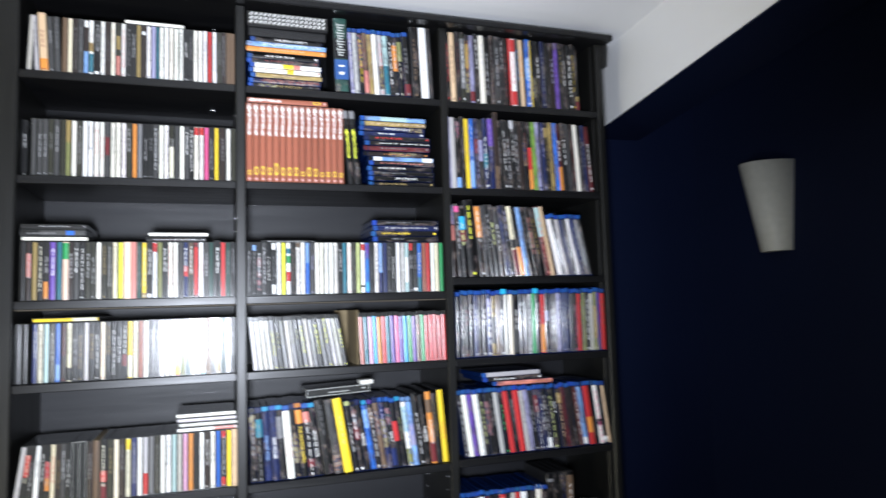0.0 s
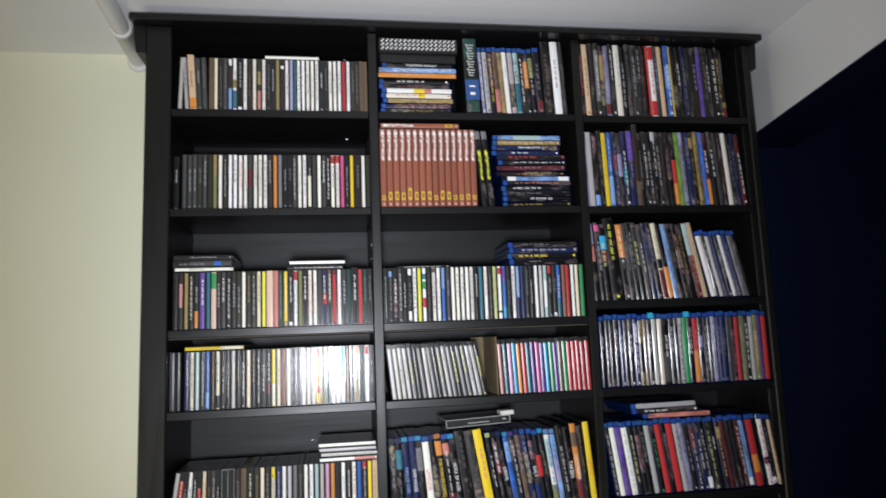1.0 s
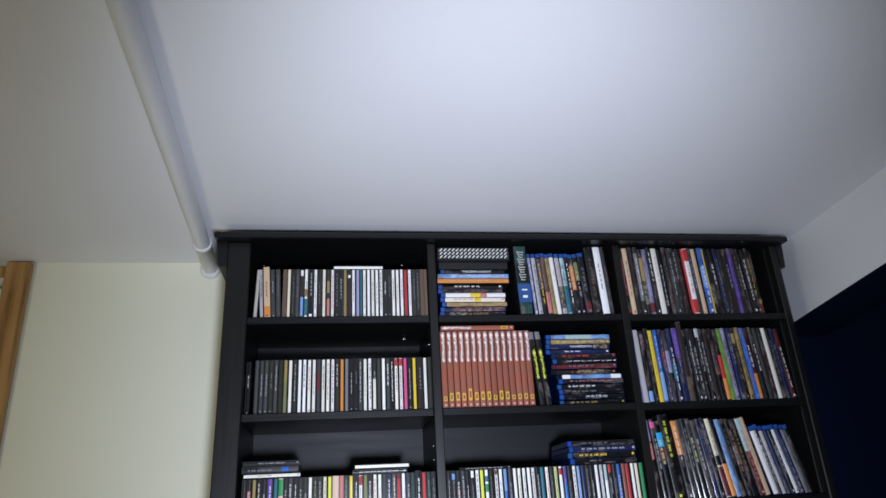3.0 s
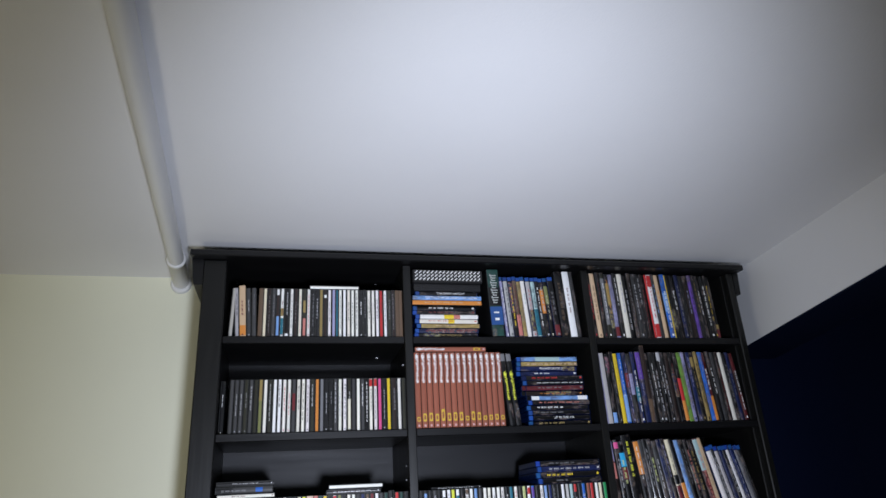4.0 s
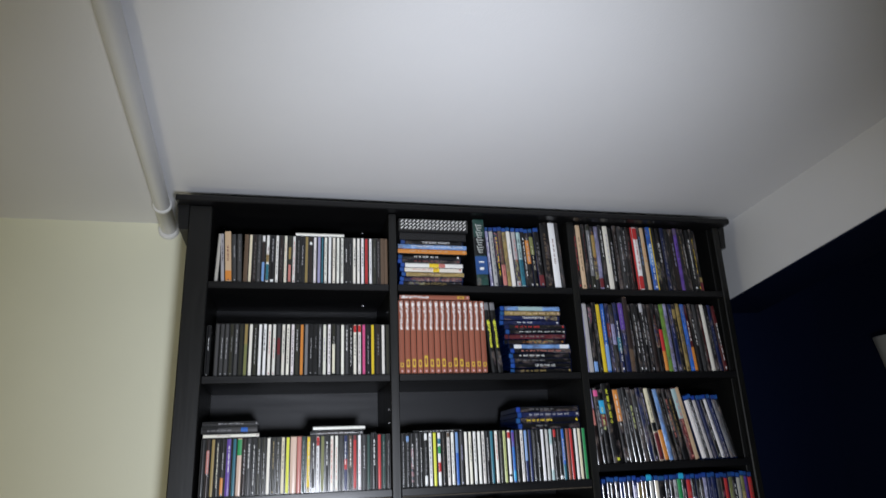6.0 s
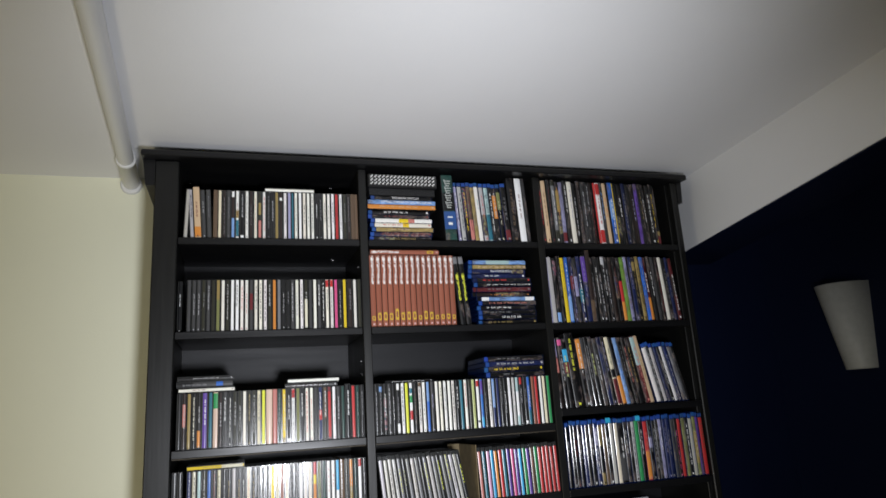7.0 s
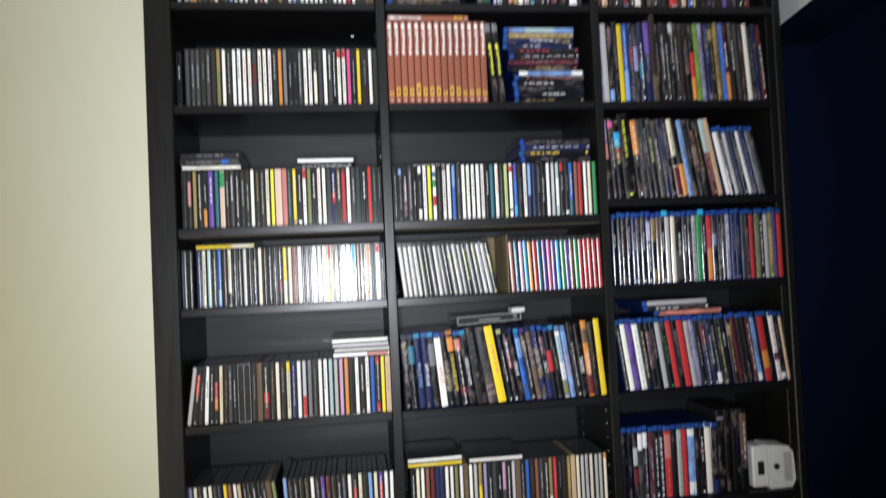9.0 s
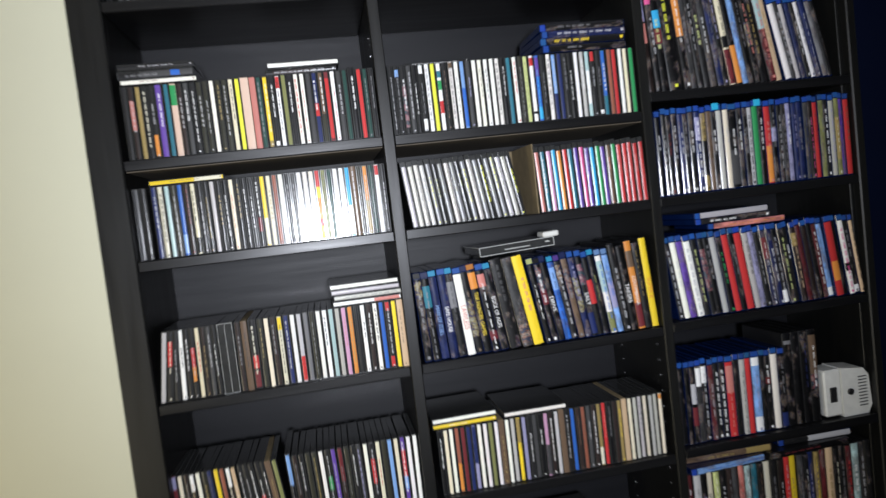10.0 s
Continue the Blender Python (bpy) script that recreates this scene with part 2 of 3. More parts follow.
part("underside", boxed((0.001, Y0 - 0.1, BEAM_Z), (BEAM_W, Y1 - 0.115, BEAM_Z + 0.004)), BLUE, beam, "navy painted underside")
structure("ceiling_east", boxed((1.14, Y0, ZC - 0.02), (X1, Y1, ZC)), BLUE, "navy painted strip of ceiling past the beam", "ceiling")

# window with oak casing
win = tagged(new("window_1"), "dark night window with golden oak casing", "window", kind="structure")
part("casing", boxed((WX1, Y1 - 0.022, WZ0 - 0.06), (WX1 + 0.062, Y1, ZC - 0.004), 0.003), OAK, win, "golden oak side casing")
part("casing", boxed((WX0 - 0.062, Y1 - 0.022, WZ0 - 0.06), (WX0, Y1, ZC - 0.004), 0.003), OAK, win)
part("casing", boxed((WX0, Y1 - 0.020, WZ1), (WX1, Y1, WZ1 + 0.028), 0.003), OAK, win)
part("sill", boxed((WX0, Y1 - 0.05, WZ0 - 0.03), (WX1, Y1 + 0.06, WZ0), 0.003), OAK, win)
bm = bmesh.new()
add_box(bm, (WX0, Y1 + 0.05, WZ1 - 0.035), (WX1, Y1 + 0.085, WZ1 - 0.012), 0.002)
add_box(bm, (WX0, Y1 + 0.05, WZ0), (WX1, Y1 + 0.085, WZ0 + 0.035), 0.002)
add_box(bm, (WX0, Y1 + 0.05, WZ0 + 0.035), (WX0 + 0.035, Y1 + 0.085, WZ1 - 0.035), 0.002)
add_box(bm, (WX1 - 0.03, Y1 + 0.05, WZ0 + 0.035), (WX1, Y1 + 0.085, WZ1 - 0.035), 0.002)
part("window_frame", bm, WHITE, win, "white inner window frame")
part("pane", boxed((WX0 + 0.035, Y1 + 0.066, WZ0 + 0.035), (WX1 - 0.03, Y1 + 0.070, WZ1 - 0.035)), GLASS, win)

# pipe along the ceiling
pipe = tagged(new("ceiling_pipe"), "white painted pipe running along the ceiling", "pipe")
PX, PZ, PR = 0.0, ZC - 0.0165, 0.0195
pipe.matrix_world = pose(-0.604, Y1, 0, 0, 0, 3.5)
part("tube", add_tube(bmesh.new(), [(-3.6, PR), (-0.19, PR)], 28, "y", PX, PZ), PIPEPAINT, pipe)
part("fitting", add_tube(bmesh.new(), [(-0.195, PR), (-0.194, PR + 0.004), (-0.182, PR + 0.004), (-0.180, PR + 0.002), (-0.012, PR + 0.002)], 28, "y", PX, PZ), PIPEPAINT, pipe, "painted end coupling")
part("escutcheon", add_tube(bmesh.new(), [(-0.014, PR + 0.003), (-0.013, PR + 0.0075), (-0.004, PR + 0.0085), (-0.002, PR + 0.0085)], 28, "y", PX, PZ - 0.004), PIPEPAINT, pipe, "ring where the pipe meets the wall")

# wall sconce
sconce = tagged(new("wall_sconce"), "unlit frosted white tapered wall sconce", "wall lamp")
sconce.matrix_world = pose(X1, -0.057, 1.63, 0, 0, 90)


def half_cone(bm, z0, z1, w0, w1, d0, d1, steps=14, wall=0.004):
    loops = []
    for z, w, d, s in ((z0, w0, d0, 0), (z1, w1, d1, 0), (z1, w1, d1, wall), (z0 + wall, w0, d0, wall)):
        loops.append([bm.verts.new(((w / 2 - s) * math.cos(math.pi * i / steps), (d - s) * math.sin(math.pi * i / steps), z)) for i in range(steps + 1)])
    for a, b in zip(loops, loops[1:]):
        for i in range(steps):
            bm.faces.new((a[i], a[i + 1], b[i + 1], b[i])).smooth = True
    for loop in (loops[0], loops[3]):
        bm.faces.new([bm.verts.new(v.co) for v in loop])
    bmesh.ops.recalc_face_normals(bm, faces=bm.faces)
    return bm


part("shade", half_cone(bmesh.new(), 0, 0.258, 0.100, 0.154, 0.045, 0.105), FROST, sconce)
part("back_plate", boxed((-0.05, 0.0, 0.05), (0.05, 0.006, 0.2), 0.002), STEEL, sconce)
part("thumb_screw", add_tube(bmesh.new(), [(-0.012, 0.005), (0.0, 0.006), (0.008, 0.004)], 12, "y", 0.097, 0.232), STEEL, sconce, "small metal side screw")

# ---- the bookcase ----
L_OUT, L_IN, D1, D2, D3, D4, R_IN, R_OUT = -0.513, -0.458, -0.017, 0.004, 0.487, 0.507, 0.950, 0.970
TOP, BACK = 2.240, 0.255
ROWS_CD = [2.030, 1.802, 1.536, 1.364, 1.114, 0.857, 0.610, 0.360]
ROWS_DVD = [2.028, 1.800, 1.570, 1.366, 1.118, 0.862, 0.612, 0.362]
TH = 0.018

case = tagged(new("bookcase"), "tall black-brown wooden bookcase with three bays full of discs", "bookcase")
part("stile", boxed((L_OUT, 0.0, 0.0), (L_IN, 0.022, TOP - 0.017), 0.0025), WOOD_Z, case)
part("stile", boxed((R_IN, 0.0, 0.0), (R_OUT, 0.022, TOP - 0.017), 0.0025), WOOD_Z, case)
part("side_panel", boxed((L_OUT + 0.006, 0.022, 0.0), (L_OUT + 0.026, BACK + 0.018, TOP - 0.017), 0.001), WOOD_Z, case)
part("side_panel", boxed((R_OUT - 0.026, 0.022, 0.0), (R_OUT - 0.006, BACK + 0.018, TOP - 0.017), 0.001), WOOD_Z, case)
part("inner_panel", boxed((L_IN - 0.016, 0.0225, 0.06), (L_IN - 0.0005, BACK - 0.002, TOP - 0.017)), WOOD_Z, case)
part("inner_panel", boxed((R_IN + 0.0005, 0.0225, 0.06), (R_IN + 0.012, BACK - 0.002, TOP - 0.017)), WOOD_Z, case)
for a, b in ((D1, D2), (D3, D4)):
    part("divider", boxed((a, 0.001, 0.06), (b, BACK - 0.002, TOP - 0.018), 0.0015), WOOD_Z, case)
for a, b in ((L_IN - 0.014, D1 + 0.008), (D2 - 0.008, D3 + 0.008), (D4 - 0.008, R_IN + 0.010)):
    part("back_panel", boxed((a, BACK, 0.06), (b, BACK + 0.006, TOP - 0.018)), PANEL, case, "dark grey hardboard back panel")
for i, (a, b, rows) in enumerate(((L_IN, D1, ROWS_CD), (D2, D3, ROWS_CD), (D4, R_IN, ROWS_DVD))):
    for z in rows:
        board = part("shelf", boxed((a + 0.0006, 0.002, z - TH), (b - 0.0006, BACK - 0.003, z), 0.0015), WOOD_X, case)
        # a thin brown sheet below the third shelf of the west and middle bays
        if z == ROWS_CD[2]:
            part("underside", boxed((a + 0.002, 0.006, z - TH - 0.002), (b - 0.002, BACK - 0.004, z - TH - 0.0003)), BROWN_BOARD, board, "brown underside of the shelf")
part("plinth", boxed((L_IN + 0.001, 0.004, 0.0), (R_IN - 0.001, 0.022, 0.09), 0.002), WOOD_X, case)
part("crown", boxed((L_OUT - 0.030, -0.030, TOP - 0.016), (R_OUT + 0.020, BACK + 0.018, TOP), 0.0025), WOOD_X, case)
for s, edge in ((-1, L_OUT), (1, R_OUT)):
    over = 0.028 if s < 0 else 0.019
    prof = [(edge, TOP - 0.0165), (edge + s * over, TOP - 0.0165), (edge + s * over * 0.93, TOP - 0.035), (edge + s * over * 0.76, TOP - 0.079), (edge + s * over * 0.70, TOP - 0.082), (edge, TOP - 0.082)]
    bm = bmesh.new()
    rows = [[bm.verts.new((x, y, z)) for x, z in prof] for y in (0.0, BACK + 0.016)]
    bm.faces.new(rows[0])
    bm.faces.new(rows[1][::-1])
    for k in range(len(prof)):
        j = (k + 1) % len(prof)
        bm.faces.new((rows[0][k], rows[1][k], rows[1][j], rows[0][j]))
    bmesh.ops.recalc_face_normals(bm, faces=bm.faces)
    part("cove_moulding", bm, WOOD_X, case)
PIN = mesh_of("shelf_pin", add_tube(bmesh.new(), [(-0.0015, 0.0026), (0.0012, 0.0026)], 8), STEEL)
for x, y, z0, n in ((D3, 0.035, 1.075, 14), (D3, 0.205, 1.075, 14), (R_IN, 0.035, 1.095, 8), (R_IN, 0.205, 1.095, 8), (D1, 0.04, 1.72, 2), (D1, 0.04, 1.965, 1)):
    for k in range(n):
        pin = part("shelf_pin", PIN, None, case)
        pin.matrix_local = pose(x, y, z0 - k * 0.032, 0, 0, 90)
LOCK = mesh_of("cam_lock", boxed((-0.004, -0.004, -0.002), (0.004, 0.004, 0.001), 0.001), STEEL)
for x, y, z in ((-0.067, 0.17, TOP - 0.0162), (-0.445, 0.17, TOP - 0.0162), (-0.067, 0.17, ROWS_CD[0] - TH - 0.0002)):
    part("cam_lock", LOCK, None, case).location = (x, y, z)
# reflective silver sticker, made as a thin metal plate
part("corner_bracket", boxed((-0.440, 0.03, 2.156), (-0.424, 0.05, 2.1585), 0.0005), STEEL, case, "small reflective silver sticker")

# ---- discs and boxes ----
INKS = dict(k=(0.007, 0.007, 0.008), K=(0.017, 0.017, 0.018), h=(0.060, 0.060, 0.062), u=(0.030, 0.020, 0.018), U=(0.034, 0.034, 0.024), D=(0.02, 0.06, 0.05), g=(0.18, 0.18, 0.19), G=(0.46, 0.46, 0.48),
            w=(0.84, 0.84, 0.83), c=(0.74, 0.71, 0.56), b=(0.03, 0.13, 0.50), B=(0.20, 0.36, 0.68), n=(0.018, 0.028, 0.11), r=(0.50, 0.035, 0.035), R=(0.15, 0.025, 0.03), y=(0.80, 0.58, 0.03),
            Y=(0.74, 0.76, 0.06), o=(0.66, 0.25, 0.05), O=(0.30, 0.22, 0.08), t=(0.13, 0.085, 0.055), T=(0.60, 0.43, 0.27), N=(0.60, 0.44, 0.35), p=(0.66, 0.10, 0.28), P=(0.55, 0.30, 0.45),
            v=(0.12, 0.06, 0.32), V=(0.30, 0.29, 0.46), e=(0.03, 0.28, 0.09), E=(0.20, 0.21, 0.08), l=(0.58, 0.64, 0.26), q=(0.03, 0.16, 0.22), Q=(0.36, 0.50, 0.50),
            s=(0.55, 0.20, 0.17), S=(0.04, 0.38, 0.68), m=(0.30, 0.10, 0.062), L=(0.15, 0.29, 0.05))
WORDS = dict(k="black", K="charcoal", h="dark grey", u="dark brown", U="dark olive", D="dark green", g="grey", G="light grey", w="white", c="cream", b="blue", B="light blue", n="navy", r="red", R="maroon",
             y="yellow", Y="bright yellow", o="orange", O="ochre", t="brown", T="tan", N="beige pink", p="pink", P="dusty pink", v="purple", V="lavender", e="green", E="olive", l="lime", q="teal", Q="pale teal",
             s="salmon", S="cyan", m="rust red", L="leaf green")
rng = random.Random(7)
SIZES = dict(cd=(0.0102, 0.142, 0.125), dvd=(0.0142, 0.136, 0.190), bd=(0.0132, 0.136, 0.1715), slim=(0.0106, 0.142, 0.125), card=(0.0102, 0.14, 0.125))
KINDS = dict(cd=("cd_case", "compact disc case", "cd case"), dvd=("dvd_case", "film disc case", "dvd case"), bd=("bluray_case", "blue-cased film disc", "disc case"), slim=("slim_cd_case", "slim disc case", "cd case"), card=("card_sleeve", "card disc sleeve", "disc sleeve"))
SMALL = ("cd", "slim", "card")


def case_mesh(kind, mat):
    t, d, h = SIZES[kind]
    return mesh_of(KINDS[kind][0], boxed((-t / 2, 0, 0), (t / 2, d, h), 0.0016 if kind in ("dvd", "bd") else 0.0006), mat)


BODY = dict(cd=case_mesh("cd", CLEAR), dvd=case_mesh("dvd", BLACKCASE), bd=case_mesh("bd", BLUECASE), slim=case_mesh("slim", CLEAR), card=case_mesh("card", CARD))
RISE = dict(cd=0.12, slim=0.12, card=0.06, dvd=0.14, bd=0.14)


def curved_strip(name, mat, w, lo, hi, rise, lift=0.0):
    """A strip whose face is rounded across its width, as moulded spines are."""
    bm = bmesh.new()
    n = 6
    line = [(w * (k / n - 0.5), -0.0003 - lift - w * rise * (1 - (2 * k / n - 1) ** 2)) for k in range(n + 1)]
    a = [bm.verts.new((x, y, lo)) for x, y in line]
    c = [bm.verts.new((x, y, hi)) for x, y in line]
    for k in range(n):
        bm.faces.new((a[k], a[k + 1], c[k + 1], c[k])).smooth = True
    for z, flip in ((lo, 1), (hi, -1)):
        cap = [bm.verts.new((x, y, z)) for x, y in line] + [bm.verts.new((w / 2, 0.0008, z)), bm.verts.new((-w / 2, 0.0008, z))]
        bm.faces.new(cap[::-flip])
    for x in (-w / 2, w / 2):
        q = [bm.verts.new(p) for p in ((x, line[0][1], lo), (x, 0.0008, lo), (x, 0.0008, hi), (x, line[0][1], hi))]
        bm.faces.new(q if x > 0 else q[::-1])
    return mesh_of(name, bm, mat)


PRINT = dict(cd=(0.62, 0.0015, 0.0015), slim=(0.68, 0.002, 0.010), card=(0.97, 0.0005, 0.0005), dvd=(0.90, 0.002, 0.002), bd=(0.90, 0.003, 0.0135))  # share of the width, margins below and above


def label_mesh(kind, mat):
    """The printed strip that fills a spine."""
    t, d, h = SIZES[kind]
    w, low, high = PRINT[kind]
    return curved_strip("spine_label", mat, t * w, low, h - high, RISE[kind])


LABEL = dict((k, label_mesh(k, SLIM_PRINT if k == "slim" else SPINE if k in SMALL else ART)) for k in SIZES)
SET_LABEL = label_mesh("dvd", SET_PRINT)
PLAIN_LABEL = dict((k, label_mesh(k, FILM_PLAIN)) for k in ("dvd", "bd"))
FACE = dict(cd=-0.0014, slim=-0.0015, card=-0.0011, dvd=-0.0026, bd=-0.0025)  # how far the print stands before the case
HEADER = mesh_of("header_band", boxed((-0.0060, -0.0010, 0.1600), (0.0060, 0.0006, 0.1700), 0.0004), SPINE)


def bars_mesh(kind, seed):
    """Lines of print too small to read: words as rows of short strokes down the spine."""
    r = random.Random(seed)
    t, d, h = SIZES[kind]
    bm = bmesh.new()
    small = kind in SMALL
    w = t * (r.uniform(0.16, 0.30) if small else r.uniform(0.18, 0.40))
    z = h * (r.uniform(0.70, 0.93) if kind != "bd" else r.uniform(0.68, 0.84))
    end = h * r.uniform(0.12, 0.55)
    off = t * r.uniform(-0.06, 0.06)

    def stroke(z0, z1, q):
        bm.faces.new([bm.verts.new((off + x, FACE[kind], zz)) for x, zz in ((-q / 2, z0), (q / 2, z0), (q / 2, z1), (-q / 2, z1))])
    while z > end:
        for _ in range(r.randint(3, 8)):
            s = r.uniform(0.0006, 0.0012) if small else r.uniform(0.0007, 0.0016)
            stroke(z - s, z, w * r.uniform(0.75, 1.0))
            z -= s + (0.0006 if small else 0.0009)
        z -= 0.0025 if small else 0.0045
    if r.random() < 0.6:
        stroke(h * 0.035, h * (0.055 if small else 0.065), w)
    return mesh_of("title_print", bm, INK)


BARS = dict((k, [bars_mesh(k, 11 * i + len(k)) for i in range(18)]) for k in SIZES)
BANDS = {}


def band_mesh(kind, lo, hi, mat, lift):
    """A band of a second colour, or a picture, across a spine; lo and hi in hundredths of its height."""
    key = (kind, lo, hi, mat.name, lift)
    if key not in BANDS:
        t, d, h = SIZES[kind]
        w, low, high = PRINT[kind]
        BANDS[key] = curved_strip("picture_patch" if mat == PICTURE else "colour_band", mat, t * (w - 0.015), max(low, h * lo / 100), min(h - high, h * hi / 100), RISE[kind], lift)
    return BANDS[key]


def letters(text, size):
    cu = bpy.data.curves.new("letters", "FONT")
    cu.body, cu.size, cu.align_x, cu.align_y = text, size, "CENTER", "CENTER"
    ob = new("letters", cu)
    deps = bpy.context.evaluated_depsgraph_get()
    me = bpy.data.meshes.new_from_object(ob.evaluated_get(deps))
    bpy.data.objects.remove(ob)
    me.materials.append(INK)
    return me


DOWN = Matrix(((0, 1, 0, 0), (0, 0, -1, 0), (-1, 0, 0, 0), (0, 0, 0, 1)))


def spine(token):
    """Reads a spine's description: its ink, then :ink of the title (- for none), +ink lo-hi for a band, ~lo-hi for a picture, *width, ^height, =WORDS of the title, #ink of the header."""
    out = dict(base=token[0], text="", bands=[], pictures=[], wide=1.0, tall=0.0, title="", head="")
    for piece in token[1:].replace(":", " :").replace("+", " +").replace("~", " ~").replace("*", " *").replace("^", " ^").replace("=", " =").replace("#", " #").split():
        mark, rest = piece[0], piece[1:]
        if mark == ":":
            out["text"] = rest
        elif mark == "+":
            lo, hi = rest[1:].split("-")
            out["bands"].append((rest[0], int(lo), int(hi)))
        elif mark == "~":
            lo, hi = rest.split("-")
            out["pictures"].append((int(lo), int(hi)))
        elif mark == "*":
            out["wide"] = float(rest)
        elif mark == "^":
            out["tall"] = float(rest)
        elif mark == "=":
            out["title"] = rest.replace("_", " ")
        elif mark == "#":
            out["head"] = rest
    return out


def disc_case(kind, m, token, place, group, thick=1.0, tall=1.0):
    """One case with its printed spine; m: the pose of the middle of its bottom front edge."""
    s = spine(token)
    code = s["base"]
    if kind == "cd" and code in "TtNs":
        kind = "card"
    name, words, category = KINDS[kind]
    c = INKS[code]
    ob = new(name, BODY[kind])
    ob.matrix_world = m @ Matrix.Diagonal((thick, 1, s["tall"] or tall, 1))
    tagged(ob, f"{WORDS[code]} {words} {place}", category, group)
    j = rng.uniform(0.86, 1.1)
    film = kind in ("dvd", "bd")
    if film and code in "KhuUnkR":
        j *= rng.uniform(0.5, 0.9)
    lab = part("spine_label", SET_LABEL if code == "m" and film else PLAIN_LABEL[kind] if film and code in "wyTGcroe" else LABEL[kind], None, ob)
    if code in "wGc":
        c = tuple(v * k for v, k in zip(c, (1.0, rng.uniform(0.93, 1.0), rng.uniform(0.82, 1.0))))
    lab.color = (*[min(0.85, v * j) for v in c], 1)
    dark = sum(c) < 0.75
    if kind == "bd":
        part("header_band", HEADER, None, ob).color = (*(v * 0.55 for v in INKS[s["head"]]), 1) if s["head"] else (0.018, rng.uniform(0.05, 0.085), rng.uniform(0.2, 0.34), 1)
    for lo, hi in s["pictures"]:
        part("picture_patch", band_mesh(kind, lo, hi, PICTURE, 0.0001), None, ob)
    for ink_of, lo, hi in s["bands"]:
        part("colour_band", band_mesh(kind, lo, hi, SPINE, 0.0002), None, ob).color = (*INKS[ink_of], 1)
    if s["title"]:
        size = SIZES[kind][0] * (0.86 if len(s["title"]) < 9 else 0.66)
        me = letters(s["title"], size)
        long = max(v.co.x for v in me.vertices) - min(v.co.x for v in me.vertices)
        tx = part("title_print", me, None, ob)
        room = SIZES[kind][2] * 0.74
        tx.matrix_local = Matrix.Translation((0, FACE[kind] - 0.0001, SIZES[kind][2] * 0.44)) @ DOWN @ Matrix.Diagonal((min(1.0, room / long), 1, 1, 1))
        tx.color = (*INKS[s["text"] or ("w" if dark else "k")], 1)
    elif s["text"] != "-" and (s["text"] or rng.random() < 0.85):
        tx = tagged(part("title_print", rng.choice(BARS[kind]), None, ob), kind="stuff")
        tx.color = (*INKS[s["text"] or (rng.choice("wGGGGgcT") if dark else rng.choice("KKhhnR"))], 1)
    return ob


def standing(kind, row, x0, x1, z, place, group, lean0=0.0, lean1=None, y=0.012, spread=0.002):
    """A row of standing cases from x0 to x1 on the shelf at z, one description each; lean in degrees, tops to the west."""
    lean1 = lean0 if lean1 is None else lean1
    row = row.split()
    wide = [spine(s)["wide"] for s in row]
    unit = (x1 - x0) / sum(wide)
    t0 = SIZES[kind][0]
    x = x0
    for i, token in enumerate(row):
        a = lean0 + (lean1 - lean0) * i / max(1, len(row) - 1) + rng.uniform(-0.35, 0.35) * (lean0 != 0 or lean1 != 0)
        pitch = unit * wide[i]
        th = pitch * 0.955 * math.cos(radians(a)) / t0 * rng.uniform(0.96, 1.0)
        tall = 1.0 if kind == "cd" else rng.choice((1.0, 1.0, 1.0, 0.99, 0.985, 1.01))
        lift = abs(math.sin(radians(a))) * th * t0 / 2
        m = pose(x + pitch / 2, y + rng.uniform(-spread, spread) * (1 if kind in ("cd", "slim") else 2), z + lift + 0.0003, 0, -a, rng.uniform(-0.9, 0.9))
        if token[0] != "_":
            disc_case(kind, m, token, place, group, th, tall)
        x += pitch


def lying(kind, token, x, z, place, group, y=0.012, turn=0.0, thick=1.0):
    """A case on its side, spine to the front and head to the west, its west end at x. Returns the height on top of it."""
    t, d, h = SIZES[kind]
    m = pose(x + h, y, z + t * thick / 2 + 0.0004, 0, 0, turn) @ pose(0, 0, 0, 0, -90, 0)
    disc_case(kind, m, token, place, group, thick)
    return z + t * thick + 0.0006


Z1, Z2, Z3, Z4, Z5, Z6, Z7 = ROWS_CD[:7]
V1, V2, V3, V4, V5, V6, V7 = ROWS_DVD[:7]
ON = "standing on a black bookcase shelf"
FLAT = "lying flat on a row of discs"
STACK = "lying in a stack on a shelf"


def far_row(x0, x1, z, y):
    """A low row of discs of which little more than the tops can be seen, in one mesh."""
    bm = bmesh.new()
    x = x0
    while x < x1:
        add_box(bm, (x, y + rng.uniform(0, 0.003), z), (x + 0.0100, y + 0.142, z + 0.125), 0.0005)
        x += 0.0106
    tagged(new("cd_row", mesh_of("cd_row", bm, CLEAR)), "row of dark disc cases on a low shelf", "cd cases", kind="stuff")


# west bay: compact discs
g = "discs on the top west shelf"
standing("cd", "G:-", -0.447, -0.435, Z1, ON, g, -2)
standing("cd", "G:k T:R+o3-22*1.3^1.05 h h:g", -0.431, -0.380, Z1, ON, g, 3.5, 2.5)
standing("cd", "t:- c:- u h u+w86-98+B3-42 w+O42-58+q4-38 k:G+w2-7*1.2 w:k u:g w:s U+O50-75+s3-38 w:r K:g K:G O:- u:-+w82-88 w:k V:- q:-*.6 w:h w:- w:k w:k w:k K:w K:g w:k w:k w:k r:R w:h U:g u:g t:- t:-*.8",
         -0.378, -0.019, Z1, ON, g)
lying("cd", "w:-", -0.255, Z1 + 0.1256, FLAT, g, 0.015)
g = "discs on the second west shelf"
